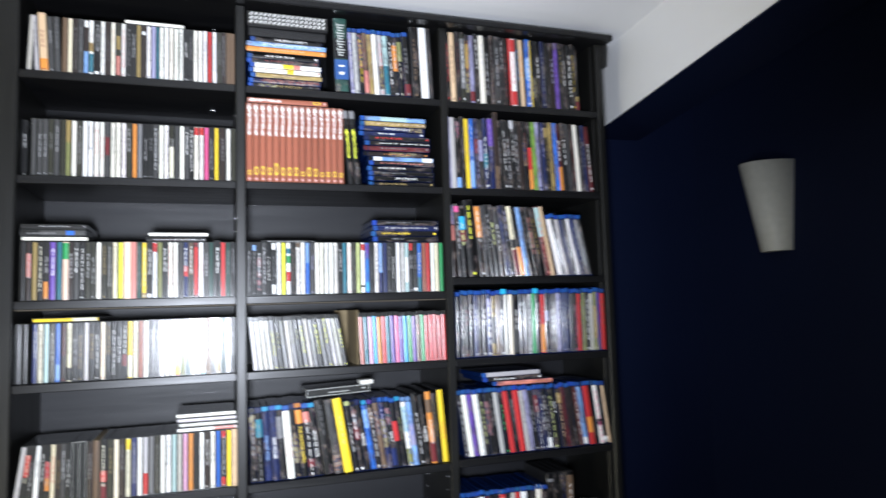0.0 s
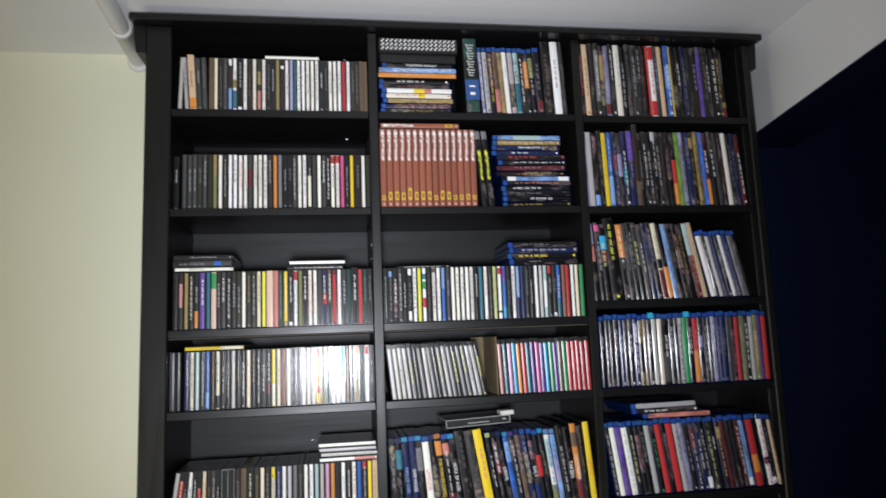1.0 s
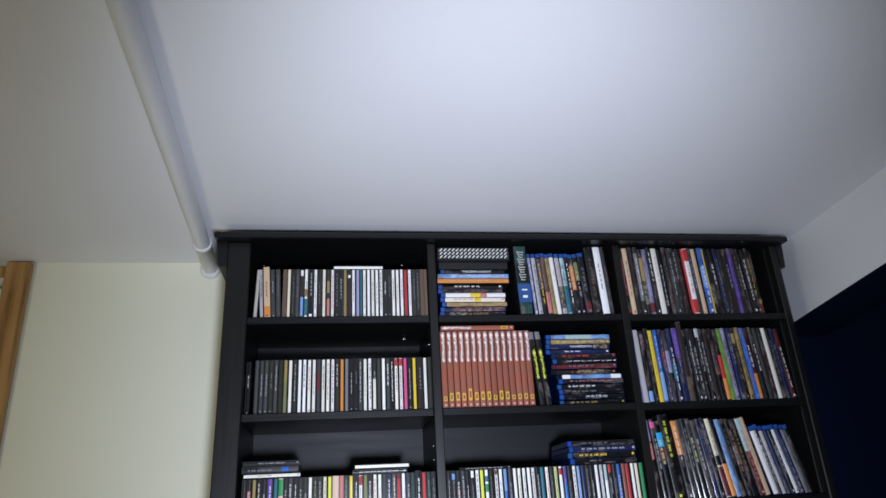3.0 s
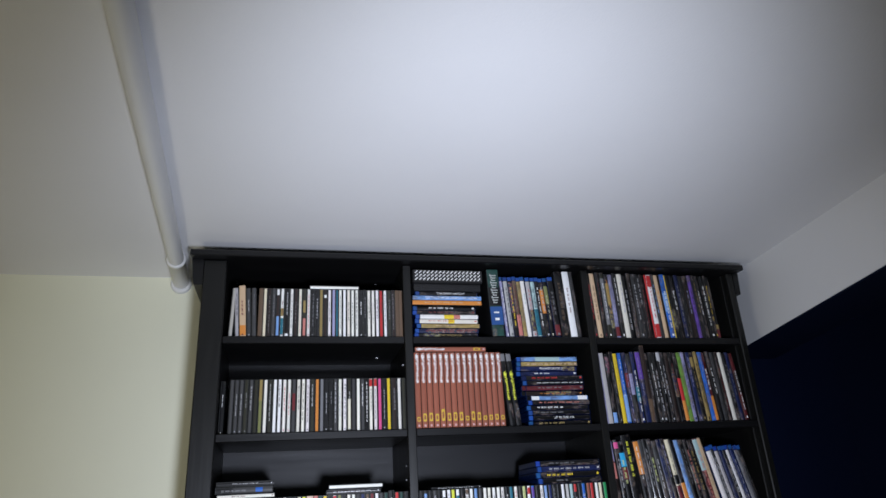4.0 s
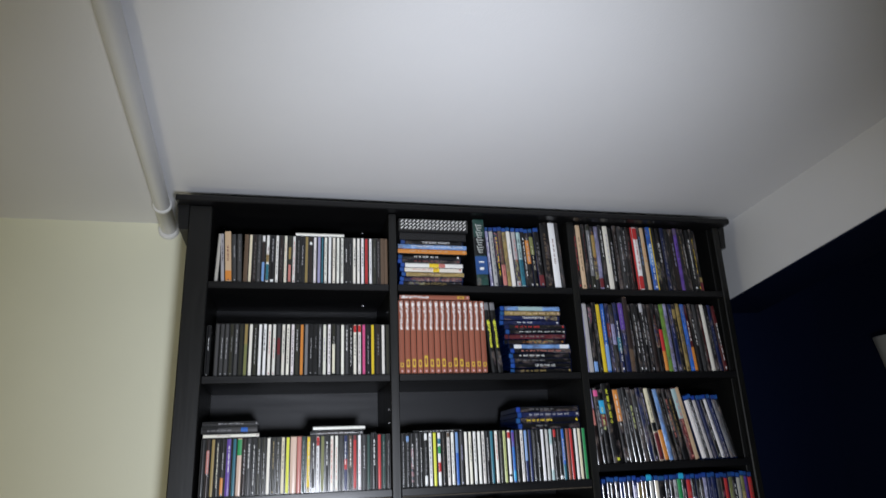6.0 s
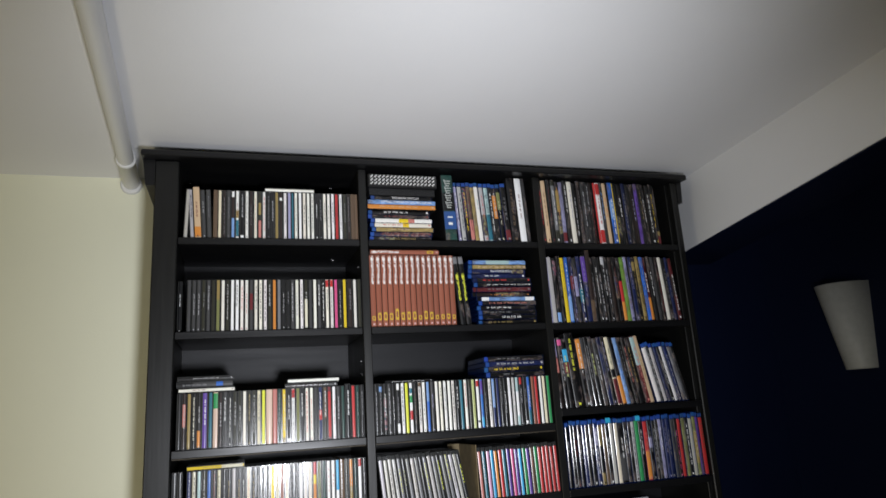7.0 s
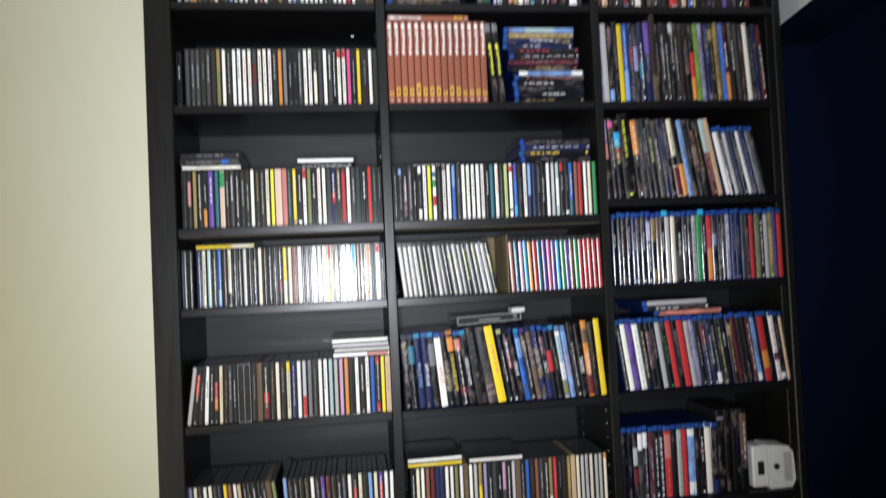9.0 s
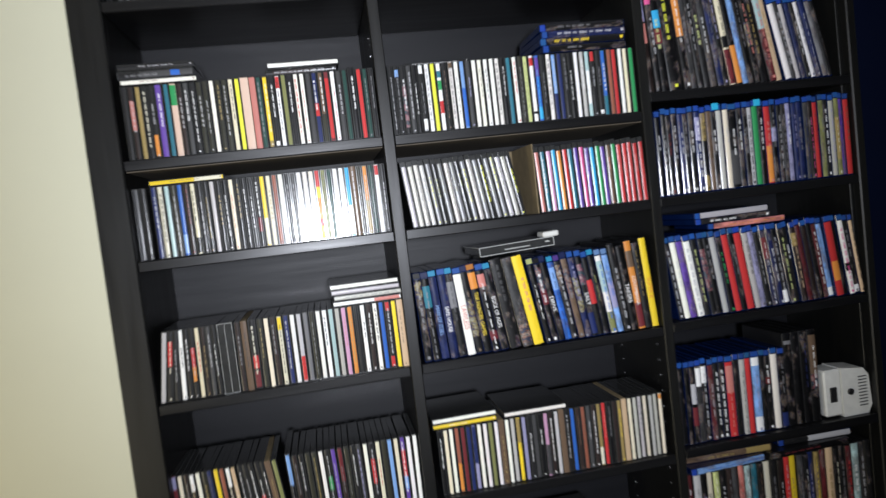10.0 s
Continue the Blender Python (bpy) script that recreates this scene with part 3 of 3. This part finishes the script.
standing("cd", "h:- h:G h:G U:g h:G U:- E:-+O60-100 w:- U:G w:- w:k w:r w:r h:-+R40-72 w:k w:k w:k U:G o:- g:- K:G K:g h:G w:v w:k U:G+c3-60 h:- w:- h:w k:w*.8 w:h+r84-98 w:k+r84-98 p:r K y:- u:g*1.4 w:- U:-",
         -0.434, -0.017, Z2, ON, g)
standing("cd", "k:w", -0.456, -0.445, Z2, ON, g, 0, y=0.03)
g = "discs on the third west shelf"
standing("cd", "K u+s40-80 O:- K:c K:G+o3-32 v:w*1.35 q:- N:-+e70-98 u h:w K:w U:G U:G w:- U:O U:G c:h Y:- N:-*1.4 s:- D:g O+y10-98 K:w+w2-8 w:k+r82-98 E:- K:w w:r w:r h:- n:w+r38-56 U+t40-98 R:-+r5-90 w:r h:G D:- k:w*1.4^1.03 r:- D:g K:g",
         -0.449, -0.019, Z3, ON, g)
h = lying("cd", "w:R", -0.447, Z3 + 0.1256, FLAT, g, 0.010, 0.5)
h = lying("cd", "h:g+K70-98+b18-30", -0.452, h, FLAT, g, 0.014, -1, thick=1.5)
lying("cd", "K:G", -0.450, h, FLAT, g, 0.016, 1)
h = lying("cd", "K:G+u30-90", -0.208, Z3 + 0.1256, FLAT, g, 0.016, -2)
lying("cd", "w:-", -0.203, h, FLAT, g, 0.012, 1)
g = "discs on the fourth west shelf"
standing("cd", "h:- K:-", -0.456, -0.432, Z4, ON, g, 0, y=0.02)
standing("cd", "n:G c:k Q:- U:G b:-+B4-30 u:R c:k+k3-24 K:G K:O G:- K:O k:w c:r K:O K:w K:w K:w+R22-42 y:-+c3-40 c:O m:R w:s K:G h:G w:- w:- c:G r:-+y60-76+o30-60+y3-20 E:U D:- w:s w:s S:-+w3-45 t:G U:G O+o50-98 D:h w:-+r84-98 K",
         -0.424, -0.019, Z4, ON, g)
lying("cd", "y:O+c3-40", -0.425, Z4 + 0.1256, FLAT, g, 0.012, -1)
g = "discs on the fifth west shelf"
standing("cd", "G:- K+r50-85 K:G w:h", -0.456, -0.408, Z5, ON, g, -8, -3)
standing("cd", "K:w K+r45-72+o25-45 c:r u:O h:G K:w", -0.408, -0.348, Z5, ON, g, -2, 0)
standing("cd", "u:g t:u k:c+r30-48+R3-26*1.4 U:O c:- u:g c:k+y80-98 n:G w:- G:-+r3-38 g:- U:g w:- w:D Q:- G:- P:s o:O K:- w:k u:w w:k b:- K+r3-18+r86-98 y:- T:t",
         -0.318, -0.017, Z5, ON, g)
h = Z5 + 0.1258
for token, dx in (("w:-+s3-40", 0), ("G:h", 0.003), ("G:-", -0.001), ("w:-", -0.002)):
    h = lying("cd", token, -0.142 + dx, h, FLAT, g, 0.012, rng.uniform(-1, 1), thick=0.95)


def empty_case(x, z):
    """A thick clear case that stands empty: smoky walls with pale moulded edges."""
    box = tagged(new("empty_case"), "empty clear double disc case standing on a shelf", "cd case")
    box.matrix_world = pose(x, 0.010, z + 0.0004)
    part("shell", boxed((-0.0130, 0.0012, 0.0), (0.0130, 0.142, 0.125), 0.0008), CLEAR, box)
    for lo, hi in (((-0.0132, 0, 0), (-0.0124, 0.0012, 0.125)), ((0.0124, 0, 0), (0.0132, 0.0012, 0.125)), ((-0.0124, 0, 0), (0.0124, 0.0012, 0.0009)), ((-0.0124, 0, 0.1241), (0.0124, 0.0012, 0.125)), ((-0.0006, 0.0004, 0.002), (0.0002, 0.0012, 0.122))):
        part("edge", boxed(lo, hi), PALE, box, "pale clear plastic edge")


empty_case(-0.3330, Z5)
g = "discs on the sixth west shelf"
standing("cd", "R:-+V80-98 c:- u:g U+w74-98 w:- U:O n:h y:- m:- u+w70-98 O+T40-98 K:G K K:w K:w+r28-50 K:w t:O E:-", -0.456, -0.262, Z6, ON, g, 2, 7, y=0.02)
standing("cd", "k+B55-98+R3-35^1.04 u K:G U:- U:O w:- K+e40-60 v:G R+u3-50 U:g K:w h:V w:- K+r38-75 c:r U:- B:- c:- v+r40-80+B20-40 w:- w:-", -0.256, -0.019, Z6, ON, g, 3, 0, y=0.02)
far_row(-0.445, -0.025, Z7, 0.03)

# middle bay, top shelf: a stack, a studded box and film cases
g = "film cases stacked on the top middle shelf"
h = Z1
for kind, token, dx, y in (("bd", "k:O=THE_WRESTLER~60-85", 0.004, 0.016), ("bd", "n:R~5-80", 0.006, 0.014), ("bd", "O:T", 0.010, 0.012), ("bd", "w:r+y38-48", 0.006, 0.014), ("bd", "w:-+y40-55+s30-40", 0.008, 0.013), ("bd", "k:R", 0.002, 0.018),
                           ("bd", "k:w", 0.003, 0.020), ("dvd", "o:T", 0.000, 0.010), ("dvd", "B:w=GETTING_STARTED_ON_ELECTRIC_GUITAR", 0.001, 0.012), ("bd", "k:w=THE_DARK_KNIGHT", 0.010, 0.016)):
    h = lying(kind, token, 0.006 + dx, h, STACK, g, y, rng.uniform(-0.8, 0.8), thick=0.89)


def studded_box(x, y, z):
    box = tagged(new("studded_box"), "grey metal box with slanted white studs on stacked cases", "box")
    box.matrix_world = pose(x, y, z)
    part("body", boxed((0, 0.002, 0.020), (0.190, 0.12, 0.056), 0.002), BLACK, box)
    part("front_plate", boxed((0.002, -0.001, 0.0225), (0.188, 0.002, 0.0535), 0.0008), PLATE, box, "grey stippled metal front plate")
    part("base", boxed((0.004, 0.014, 0.0), (0.186, 0.11, 0.020), 0.001), BLACK, box)
    rib = mesh_of("rib", boxed((-0.001, 0.0125, 0.001), (0.001, 0.0139, 0.019)), BLACKCASE)
    for c in range(30):
        part("rib", rib, None, box).location = (0.007 + c * 0.006, 0, 0)
    bm = bmesh.new()
    add_prism(bm, [(-0.0044, -0.0026), (-0.0022, -0.0042), (0.0044, 0.0026), (0.0022, 0.0042)], -0.0022, 0.0002, 1)
    stud = mesh_of("stud", bm, STUD)
    for r in range(3):
        for c in range(17):
            part("stud", stud, None, box).location = (0.0095 + c * 0.0106, 0.0, 0.0285 + r * 0.0095)
    return box


studded_box(0.009, -0.004, h)

g = "film cases on the top middle shelf"
big = disc_case("dvd", pose(0.234, 0.004, Z1 + 0.0006, 0, -1.5, 0), "D:-+k45-72", ON, g, 2.35, 0.99)
part("price_band", boxed((-0.0071, -0.0030, 0.032), (0.0071, 0.0002, 0.082)), plain("blue_band", (0.025, 0.085, 0.27), 0.35), big, "blue paper band round the case")
bm = bmesh.new()
for i in range(12):
    lo, w = 0.092 + i * 0.0070, 0.0024 + 0.0008 * (i % 3)
    add_box(bm, (-w, -0.0031, lo), (w, -0.0027, lo + 0.0028))
    add_box(bm, (-w, -0.0031, lo + 0.0028), (-w + 0.0012, -0.0027, lo + 0.0058))
tagged(part("title_print", bm, INK, big), kind="stuff").color = (0.42, 0.44, 0.42, 1)
for lo, hi in (((-0.0030, -0.0034, 0.064), (0.0030, -0.0030, 0.068)), ((-0.0025, -0.0034, 0.044), (0.0025, -0.0030, 0.051))):
    part("mark", boxed(lo, hi), STUD, big, "small white printed mark")
# the salmon band on the fourth spine is glare at its foot, painted as colour
standing("bd", "V:w*.7 G:h k:y~40-90 t:R+s3-36 O:- w:Q G:r~10-45 Q+q3-46 K:w K+o40-80 k+E55-85 k:g+R3-20*1.3", 0.258, 0.412, Z1, ON, g, 3, 3)
standing("dvd", "k:t*1.3 w:R*1.2 h:-*.6", 0.415, 0.472, Z1, ON, g, 2)
# middle bay, second shelf: the matching set
g = "matching rust red film cases"


def script_mesh(seed):
    """A looping hand-lettered title that cannot be read."""
    r = random.Random(seed)
    bm = bmesh.new()
    z, side = 0.186, 1

    def bar(xa, za, xb, zb, q):
        dx, dz = xb - xa, zb - za
        n = q / math.hypot(dx, dz)
        bm.faces.new([bm.verts.new((x, FACE["dvd"], zz)) for x, zz in ((xa + dz * n, za - dx * n), (xb + dz * n, zb - dx * n), (xb - dz * n, zb + dx * n), (xa - dz * n, za + dx * n))])
    x = 0.001
    while z > 0.112:
        nx, nz = side * r.uniform(0.0012, 0.0044), z - r.uniform(0.0012, 0.0044)
        bar(x, z, nx, nz, r.uniform(0.0004, 0.0008))
        if r.random() < 0.35:
            bar(-nx, nz, nx, nz - 0.001, 0.0008)
        x, z, side = nx, nz, -side
    return mesh_of("title_print", bm, INK)


def seal_mesh():
    bm = bmesh.new()
    ring = [[bm.verts.new((x * k, FACE["dvd"], 0.024 + z * k)) for x, z in ((-0.0040, -0.0055), (-0.0030, -0.0068), (0.0030, -0.0068), (0.0040, -0.0055), (0.0040, 0.0055), (0.0030, 0.0068), (-0.0030, 0.0068), (-0.0040, 0.0055))] for k in (1.0, 0.55)]
    for k in range(8):
        bm.faces.new((ring[0][k], ring[0][(k + 1) % 8], ring[1][(k + 1) % 8], ring[1][k]))
    return mesh_of("seal", bm, INK)


SET_TITLE, SET_SEAL = script_mesh(90), seal_mesh()
DOT = mesh_of("mark", add_box(bmesh.new(), (-0.0025, FACE["dvd"], 0.005), (0.0025, FACE["dvd"] + 0.0003, 0.010)), INK)


def set_print(ob, ink_code, seal=1.0, drop=0.0):
    tp = tagged(part("title_print", SET_TITLE, None, ob), kind="stuff")
    tp.color, tp.location = (*INKS[ink_code], 1), (0, 0, drop)
    if seal:
        se = part("seal", SET_SEAL, None, ob)
        se.scale, se.location, se.color = (1, 1, seal), (0, 0, 0.024 * (1 - seal) + 0.007 * (seal - 1)), (0.62, 0.42, 0.03, 1)
        part("mark", DOT, None, ob).color = (0.60, 0.36, 0.34, 1)


for i, tall in enumerate((0.8, 1.4, 1.5, 1.3, 2.1, 1.4, 1.5, 1.5, 0.8, 1.6, 1.4, 0.8, 0.9, 1.0, 0.8)):
    ob = disc_case("dvd", pose(0.0135 + i * 0.0153, 0.012, Z2 + 0.0003, 0, 0, 0), "m:-", "from a matching boxed set", g, 1.04)
    set_print(ob, "w", tall)
t, d, hh = SIZES["dvd"]
ob = disc_case("dvd", pose(0.008 + hh, 0.012, Z2 + 0.1906 + t * 0.45, 0, 0, 0) @ pose(0, 0, 0, 0, -90, 0), "m:-", "lying on a matching set of cases", g, 0.9)
set_print(ob, "w", 1.3)
g = "film cases on the second middle shelf"
for i in range(2):
    ob = disc_case("dvd", pose(0.254 + i * 0.0165, 0.014, Z2 + 0.0008, 0, -4.5, 0), "K:-+g88-98+k30-80", ON, g, 1.0, 0.99)
    set_print(ob, "Y", 0, -0.045)
g = "film cases stacked on the second middle shelf"
h = Z2
for i, token in enumerate(("k:O", "k:w=UP_IN_THE_AIR", "k:g", "k:w", "k:s", "B:-+w80-92+w3-18#k", "u:o~20-60#k", "R:g#R", "k:w", "K:r#n", "n:w#b", "n:w=TRANSPORTER_3~5-25", "O:T", "B:-+Q30-70")):
    dx = 0.287 + rng.uniform(-0.003, 0.005) - 0.010 * (i > 9) + 0.006 * (i < 6)
    h = lying("bd", token, dx, h, STACK, g, 0.012 + rng.uniform(-0.004, 0.006), rng.uniform(-1.2, 1.2), thick=0.91)
# middle bay, third shelf
g = "discs on the third middle shelf"
standing("cd", "K:G K:g+B84-94 K:w~10-70 h:G k:w K:g+w3-20+w86-98 w:h Y:- w:-+q78-88+e60-74+r26-44 K:t w:k+t90-98 w:h B:-+b3-60 h:V w:- w:k w:k w:- w:h k:w q:- w:r U:g l:E w:-+r84-96+k12-16 b:S+v68-96+S4-22 K:g w:h n+B40-98 n:- K:g k:w w:- G:w Q:-+w20-70 K:G+r84-98 K+w3-9 q+b30-98 m:- r:- w:- c:l e:-*1.1",
         0.006, 0.484, Z3, ON, g)
lying("cd", "K:w", 0.040, Z3 + 0.1256, FLAT, g, 0.03, 0, thick=0.55)
h = Z3 + 0.1256
for token, dx, turn in (("k:g", 0.0, 2), ("k:y", -0.003, 0), ("n:G", 0.002, 1), ("k:g", 0.001, -1)):
    h = lying("bd", token, 0.302 + dx, h, FLAT, g, 0.012 + dx, turn, thick=1.0)
# middle bay, fourth shelf
g = "slim discs on the fourth middle shelf"
standing("slim", "G:- G:- G:h G:h g:Y K:E g:E G:E g:E K:E g:Y G:E g:E K:Y g:E g:Y G:E G:E K:Y", 0.020, 0.238, Z4, ON, g, 5.5, 10)
box = tagged(new("cardboard_box"), "open brown cardboard sleeve among the slim discs", "box")
box.matrix_world = pose(0.2635, 0.012, Z4 + 0.0005)
part("side", boxed((-0.002, 0.0, 0.0), (0.0, 0.135, 0.132)), CARD, box)
part("back", boxed((-0.034, 0.135, 0.0), (0.0, 0.137, 0.132)), CARD, box)
standing("slim", "s:- q:G P:- S:- o:- r:- q:- v:- p:- v:G S:- e:- v:- t:s e:- r:s r:s r:s r:s r:s", 0.267, 0.486, Z4, ON, g, 2, 1, y=0.010)
# middle bay, fifth shelf
g = "film cases on the fifth middle shelf"
standing("bd", "k:g~72-90#k k:g+q60-84#n n:B=MAN_OF_STEEL#S n:w=SAFE_HOUSE#b K:h+g55-84#S w:r=LAWLESS#b K:t~20-60#n k:y=THE_HUNGER_GAMES+o72-90#o k:w+s74-88+R14-24#b k:w=ROCK_OF_AGES#S",
         0.012, 0.176, Z5, ON, g, 2, 7.5)
standing("dvd", "K:h*1.1^.93 h:-~5-25^.93 y:s^.94", 0.178, 0.246, Z5, ON, g, 8, 9)
standing("bd", "k:w#l k:w~55-88+R45-62#k k:w=DRIVE#n b:n+B60-86#S K:G~72-88#v t:g~50-80#n n:V~30-70#b k:w=SALT~60-84+n4-28#b k:-+r38-66#b k:E#S w:b+Q50-86+E3-26#B B:b+V30-60#B",
         0.249, 0.408, Z5, ON, g, 9, 7)
standing("dvd", "K:G^.93 k:w=TAKERS^.9 o:w=COLOMBIANA+t70-88+R3-30^.94 K:O^.91 y:o=SUPER_8^.95", 0.410, 0.485, Z5, ON, g, 7, 4)
tray = tagged(new("disc_tray"), "clear plastic tray with a pale clip on film cases", "tray")
tray.matrix_world = pose(0.140, 0.016, Z5 + 0.1815, 0, -2, 2)
part("body", boxed((0.001, 0.0018, 0.0016), (0.149, 0.12, 0.016), 0.001), CLEAR, tray)
for lo, hi in (((0, 0, 0), (0.15, 0.0015, 0.0015)), ((0, 0, 0.016), (0.15, 0.0015, 0.0175)), ((0, 0, 0.0015), (0.0015, 0.0015, 0.016)), ((0.1485, 0, 0.0015), (0.15, 0.0015, 0.016)), ((0, 0.0015, 0.016), (0.0015, 0.12, 0.0175)), ((0.05, -0.0002, 0.006), (0.10, 0.0012, 0.0080)), ((0.132, -0.0002, 0.008), (0.140, 0.0012, 0.0110))):
    part("rim", boxed(lo, hi), PALE, tray, "pale moulded rim")
part("clip", boxed((0.128, -0.004, 0.0176), (0.160, 0.03, 0.028), 0.002), OFFWHITE, tray, "off-white plastic clip")
# middle bay, sixth shelf
g = "discs on the sixth middle shelf"
standing("cd", "k:w c:- w:- m:-+o3-45 R:- n:- V:-+n40-98 w:- w:- E:- w:- t:O w:- G:- y:O+O60-98 V:- K:w h:- k:w P:-+h3-50 u:w G:- t:- K b:- u:t m:t h:G u:w O:-+c3-30 r:s k:g u:- O:y T:- c:- G:- G:h c:- G:- G:- c:-+o90-98", 0.018, 0.476, Z6, ON, g, 0, y=0.016)
h = lying("cd", "y:c", 0.012, Z6 + 0.1256, FLAT, g, 0.02)
lying("cd", "w:-", 0.012, h, FLAT, g, 0.02, 1)
lying("cd", "w:-", 0.152, Z6 + 0.1256, FLAT, g, 0.02, -1)
far_row(0.10, 0.34, Z7, 0.04)

# east bay: film cases
g = "film cases on the top east shelf"
standing("dvd", "k:r T:t*1.2 K:R U+g20-90 K:o+O50-85~15-45 V:g+R4-18*1.1 K:w w:V*1.3 k:G u:g h:G*1.2 K:G u:R r:-*.5 w:r+r80-98+r2-22*1.2 h:B T:o b:w+B40-70*1.3 y:-*.4 k:-~15-45 k:w n:g K:k u:V*1.2 v:u K:O K:w k:w k:y*.8 k:-+R2-14+O15-22*.9",
         0.508, 0.900, V1, ON, g, 1, 1.6)
g = "film cases on the second east shelf"
standing("dvd", "V:-*.6 G:-*1.2 k:-~72-95+B2-16 k:g y:O*1.1 b:w+B3-40 n:V+R50-70 h:n+V40-70 n:w+q30-50 n:V+v60-98*1.3 _*.9 K:g K:w K:G k:w+G86-98 K:G u:- k:R~35-70 k:-+r30-62+o2-30 L:E*1.2 V:n n:V K:O+O78-92 O:u b:V*1.1 R:w+o2-36 K:w*1.1 h:- u:R w:-*1.1 K:g n:g R:w+u40-70", 0.508, 0.932, V2, ON, g, 1, 3.5)
disc_case("dvd", pose(0.6435, 0.010, V2 + 0.0005, 0, -1.0, 0), "t:-+u30-98", "taller than its neighbours on a shelf", g, 0.95, 1.10)
g = "film cases on the third east shelf"
standing("dvd", "u:s+V72-98+s50-70 k:G+p88-96 k:l+S66-84+R50-65*1.3 k:Y*2.0^1.07 k:w+o55-98*1.2 h:g K:G K:l h:w n:g K:V c:k+k40-52+R2-38 k:-+o2-42 B:b k:g k:s~40-65 k:O*1.2 R:s+Q56-98*1.2 T:O*1.1", 0.511, 0.804, V3, ON, g, 3, 10)
standing("bd", "w:-*1.3 h:G G:n n:h K:w w:n n:G g:- K:h", 0.808, 0.916, V3, ON, g, 11, 12)
g = "film cases on the fourth east shelf"
standing("bd", "k:G K:G K:R k:G n:G K:g K:w n:w+V60-86 O:k+k20-60 t:- K:w G:- c:G k:w+h5-45*1.6 K:w k:g G:k e:-*1.1 k:w r:s+o3-46*1.2 k:g+V50-66 K:G K:g V:w n:V n:g h:n u:p r:R E:g K:w G:V E:c+O20-70 v:- r:t*1.1", 0.514, 0.947, V4, ON, g)
for x in (0.645, 0.737):
    tab = tagged(new("shelf_marker"), "small cyan sticker tab on blue disc cases", "marker")
    tab.matrix_world = pose(x, 0.008, V4 + 0.160)
    part("tab", boxed((-0.007, 0, 0), (0.007, 0.003, 0.0135), 0.001), plain("cyan_tab", (0.03, 0.42, 0.68), 0.35), tab)
g = "film cases on the fifth east shelf"
standing("bd", "K:G*.8 w:G v:-*1.2 w:G*1.2 K:l K:-~30-80 k:g G:- k:e r:-*1.1 k:g r:-*1.3 G:h V:h K:G n:w+R58-84 n:w k:G+w3-18 k:l K:w u:T+O70-86 R:u u:- k:u R:w B:-+w3-13 r:-+o20-44*1.4 k:- w:p+k30-40 K:g+w3-12 T:u*.7", 0.530, 0.948, V5, ON, g, 7, 7)
h = V5 + 0.173
h2 = lying("bd", "s:o", 0.610, h, FLAT, g, 0.014, -1, thick=0.85)
h2 = lying("bd", "K:w", 0.582, h2, FLAT, g, 0.020, 2, thick=0.9)
lying("bd", "G:-", 0.575, h2, FLAT, g, 0.016, 4, thick=0.9)
g = "film cases on the sixth east shelf"
standing("bd", "k:- k:- k:-+G48-72+R22-44 h:-+w68-90 K:G+w70-90 R:G K:w K:w r:s+s55-88*1.4 K:- G:k r:- B:V+w3-20+w82-92*1.5 K:- k:w+R58-66 w:-*1.2 k:g+n3-20*1.2", 0.515, 0.752, V6, ON, g, 0, y=0.02)
for i in range(3):
    disc_case("dvd", pose(0.7640 + i * 0.0190, 0.02, V6 + 0.0005), ("k:-+g88-92", "k:-", "k:n")[i], ON, g, 1.3, 1.03)
disc_case("dvd", pose(0.8215, 0.02, V6 + 0.0005), "k:w+t52-94~36-52", ON, g, 1.3, 1.03)

dev = tagged(new("alarm_unit"), "off-white plastic alarm unit with dark window and vents", "alarm")
dev.matrix_world = pose(0.841, 0.015, V6 + 0.0005, 0, 0, 0)
part("body", add_prism(bmesh.new(), [(0.040, 0.0), (0.098, 0.0), (0.108, 0.018), (0.104, 0.082), (0.092, 0.098), (0.040, 0.104)], 0.0, 0.055, 1), OFFWHITE, dev)
part("display_housing", boxed((0.0, 0.003, 0.004), (0.0395, 0.052, 0.103), 0.003), OFFWHITE, dev, "off-white housing round the dark window")
part("display", boxed((0.012, 0.001, 0.034), (0.028, 0.004, 0.066), 0.001), BLACK, dev, "dark display window")
part("knob", add_tube(bmesh.new(), [(-0.004, 0.006), (-0.003, 0.007), (0.001, 0.007)], 14, "y", 0.058, 0.052), BLACK, dev, "small round knob")
slit = mesh_of("vent_slit", boxed((0.0, -0.0008, 0.0), (0.020, 0.001, 0.0022)), BLACK)
for i in range(10):
    part("vent_slit", slit, None, dev).location = (0.078, 0, 0.018 + i * 0.0068)
g = "film cases on the seventh east shelf"
standing("dvd", "R:w G:h*1.2 k:V c:k l:c K:G u:g h:- s:r Q:w q:- K:t c:-*1.2 K:g u:G r:+k10-40 y:O+o3-50*1.2 h:g K:G n:V O:y R:- T:O*1.3 K:c K:g R:r Q:w*1.3 h:G K:-", 0.511, 0.940, V7, ON, g, 0, y=0.02)
h = lying("bd", "B:b", 0.520, V7 + 0.1906, FLAT, g, 0.02, 3)
lying("dvd", "t:O+O2-30", 0.525, h, FLAT, g, 0.03, -3)
h = lying("dvd", "k:R", 0.700, V7 + 0.1906, FLAT, g, 0.02, 2)
lying("bd", "K:-+G3-60", 0.735, h, FLAT, g, 0.03, -2)
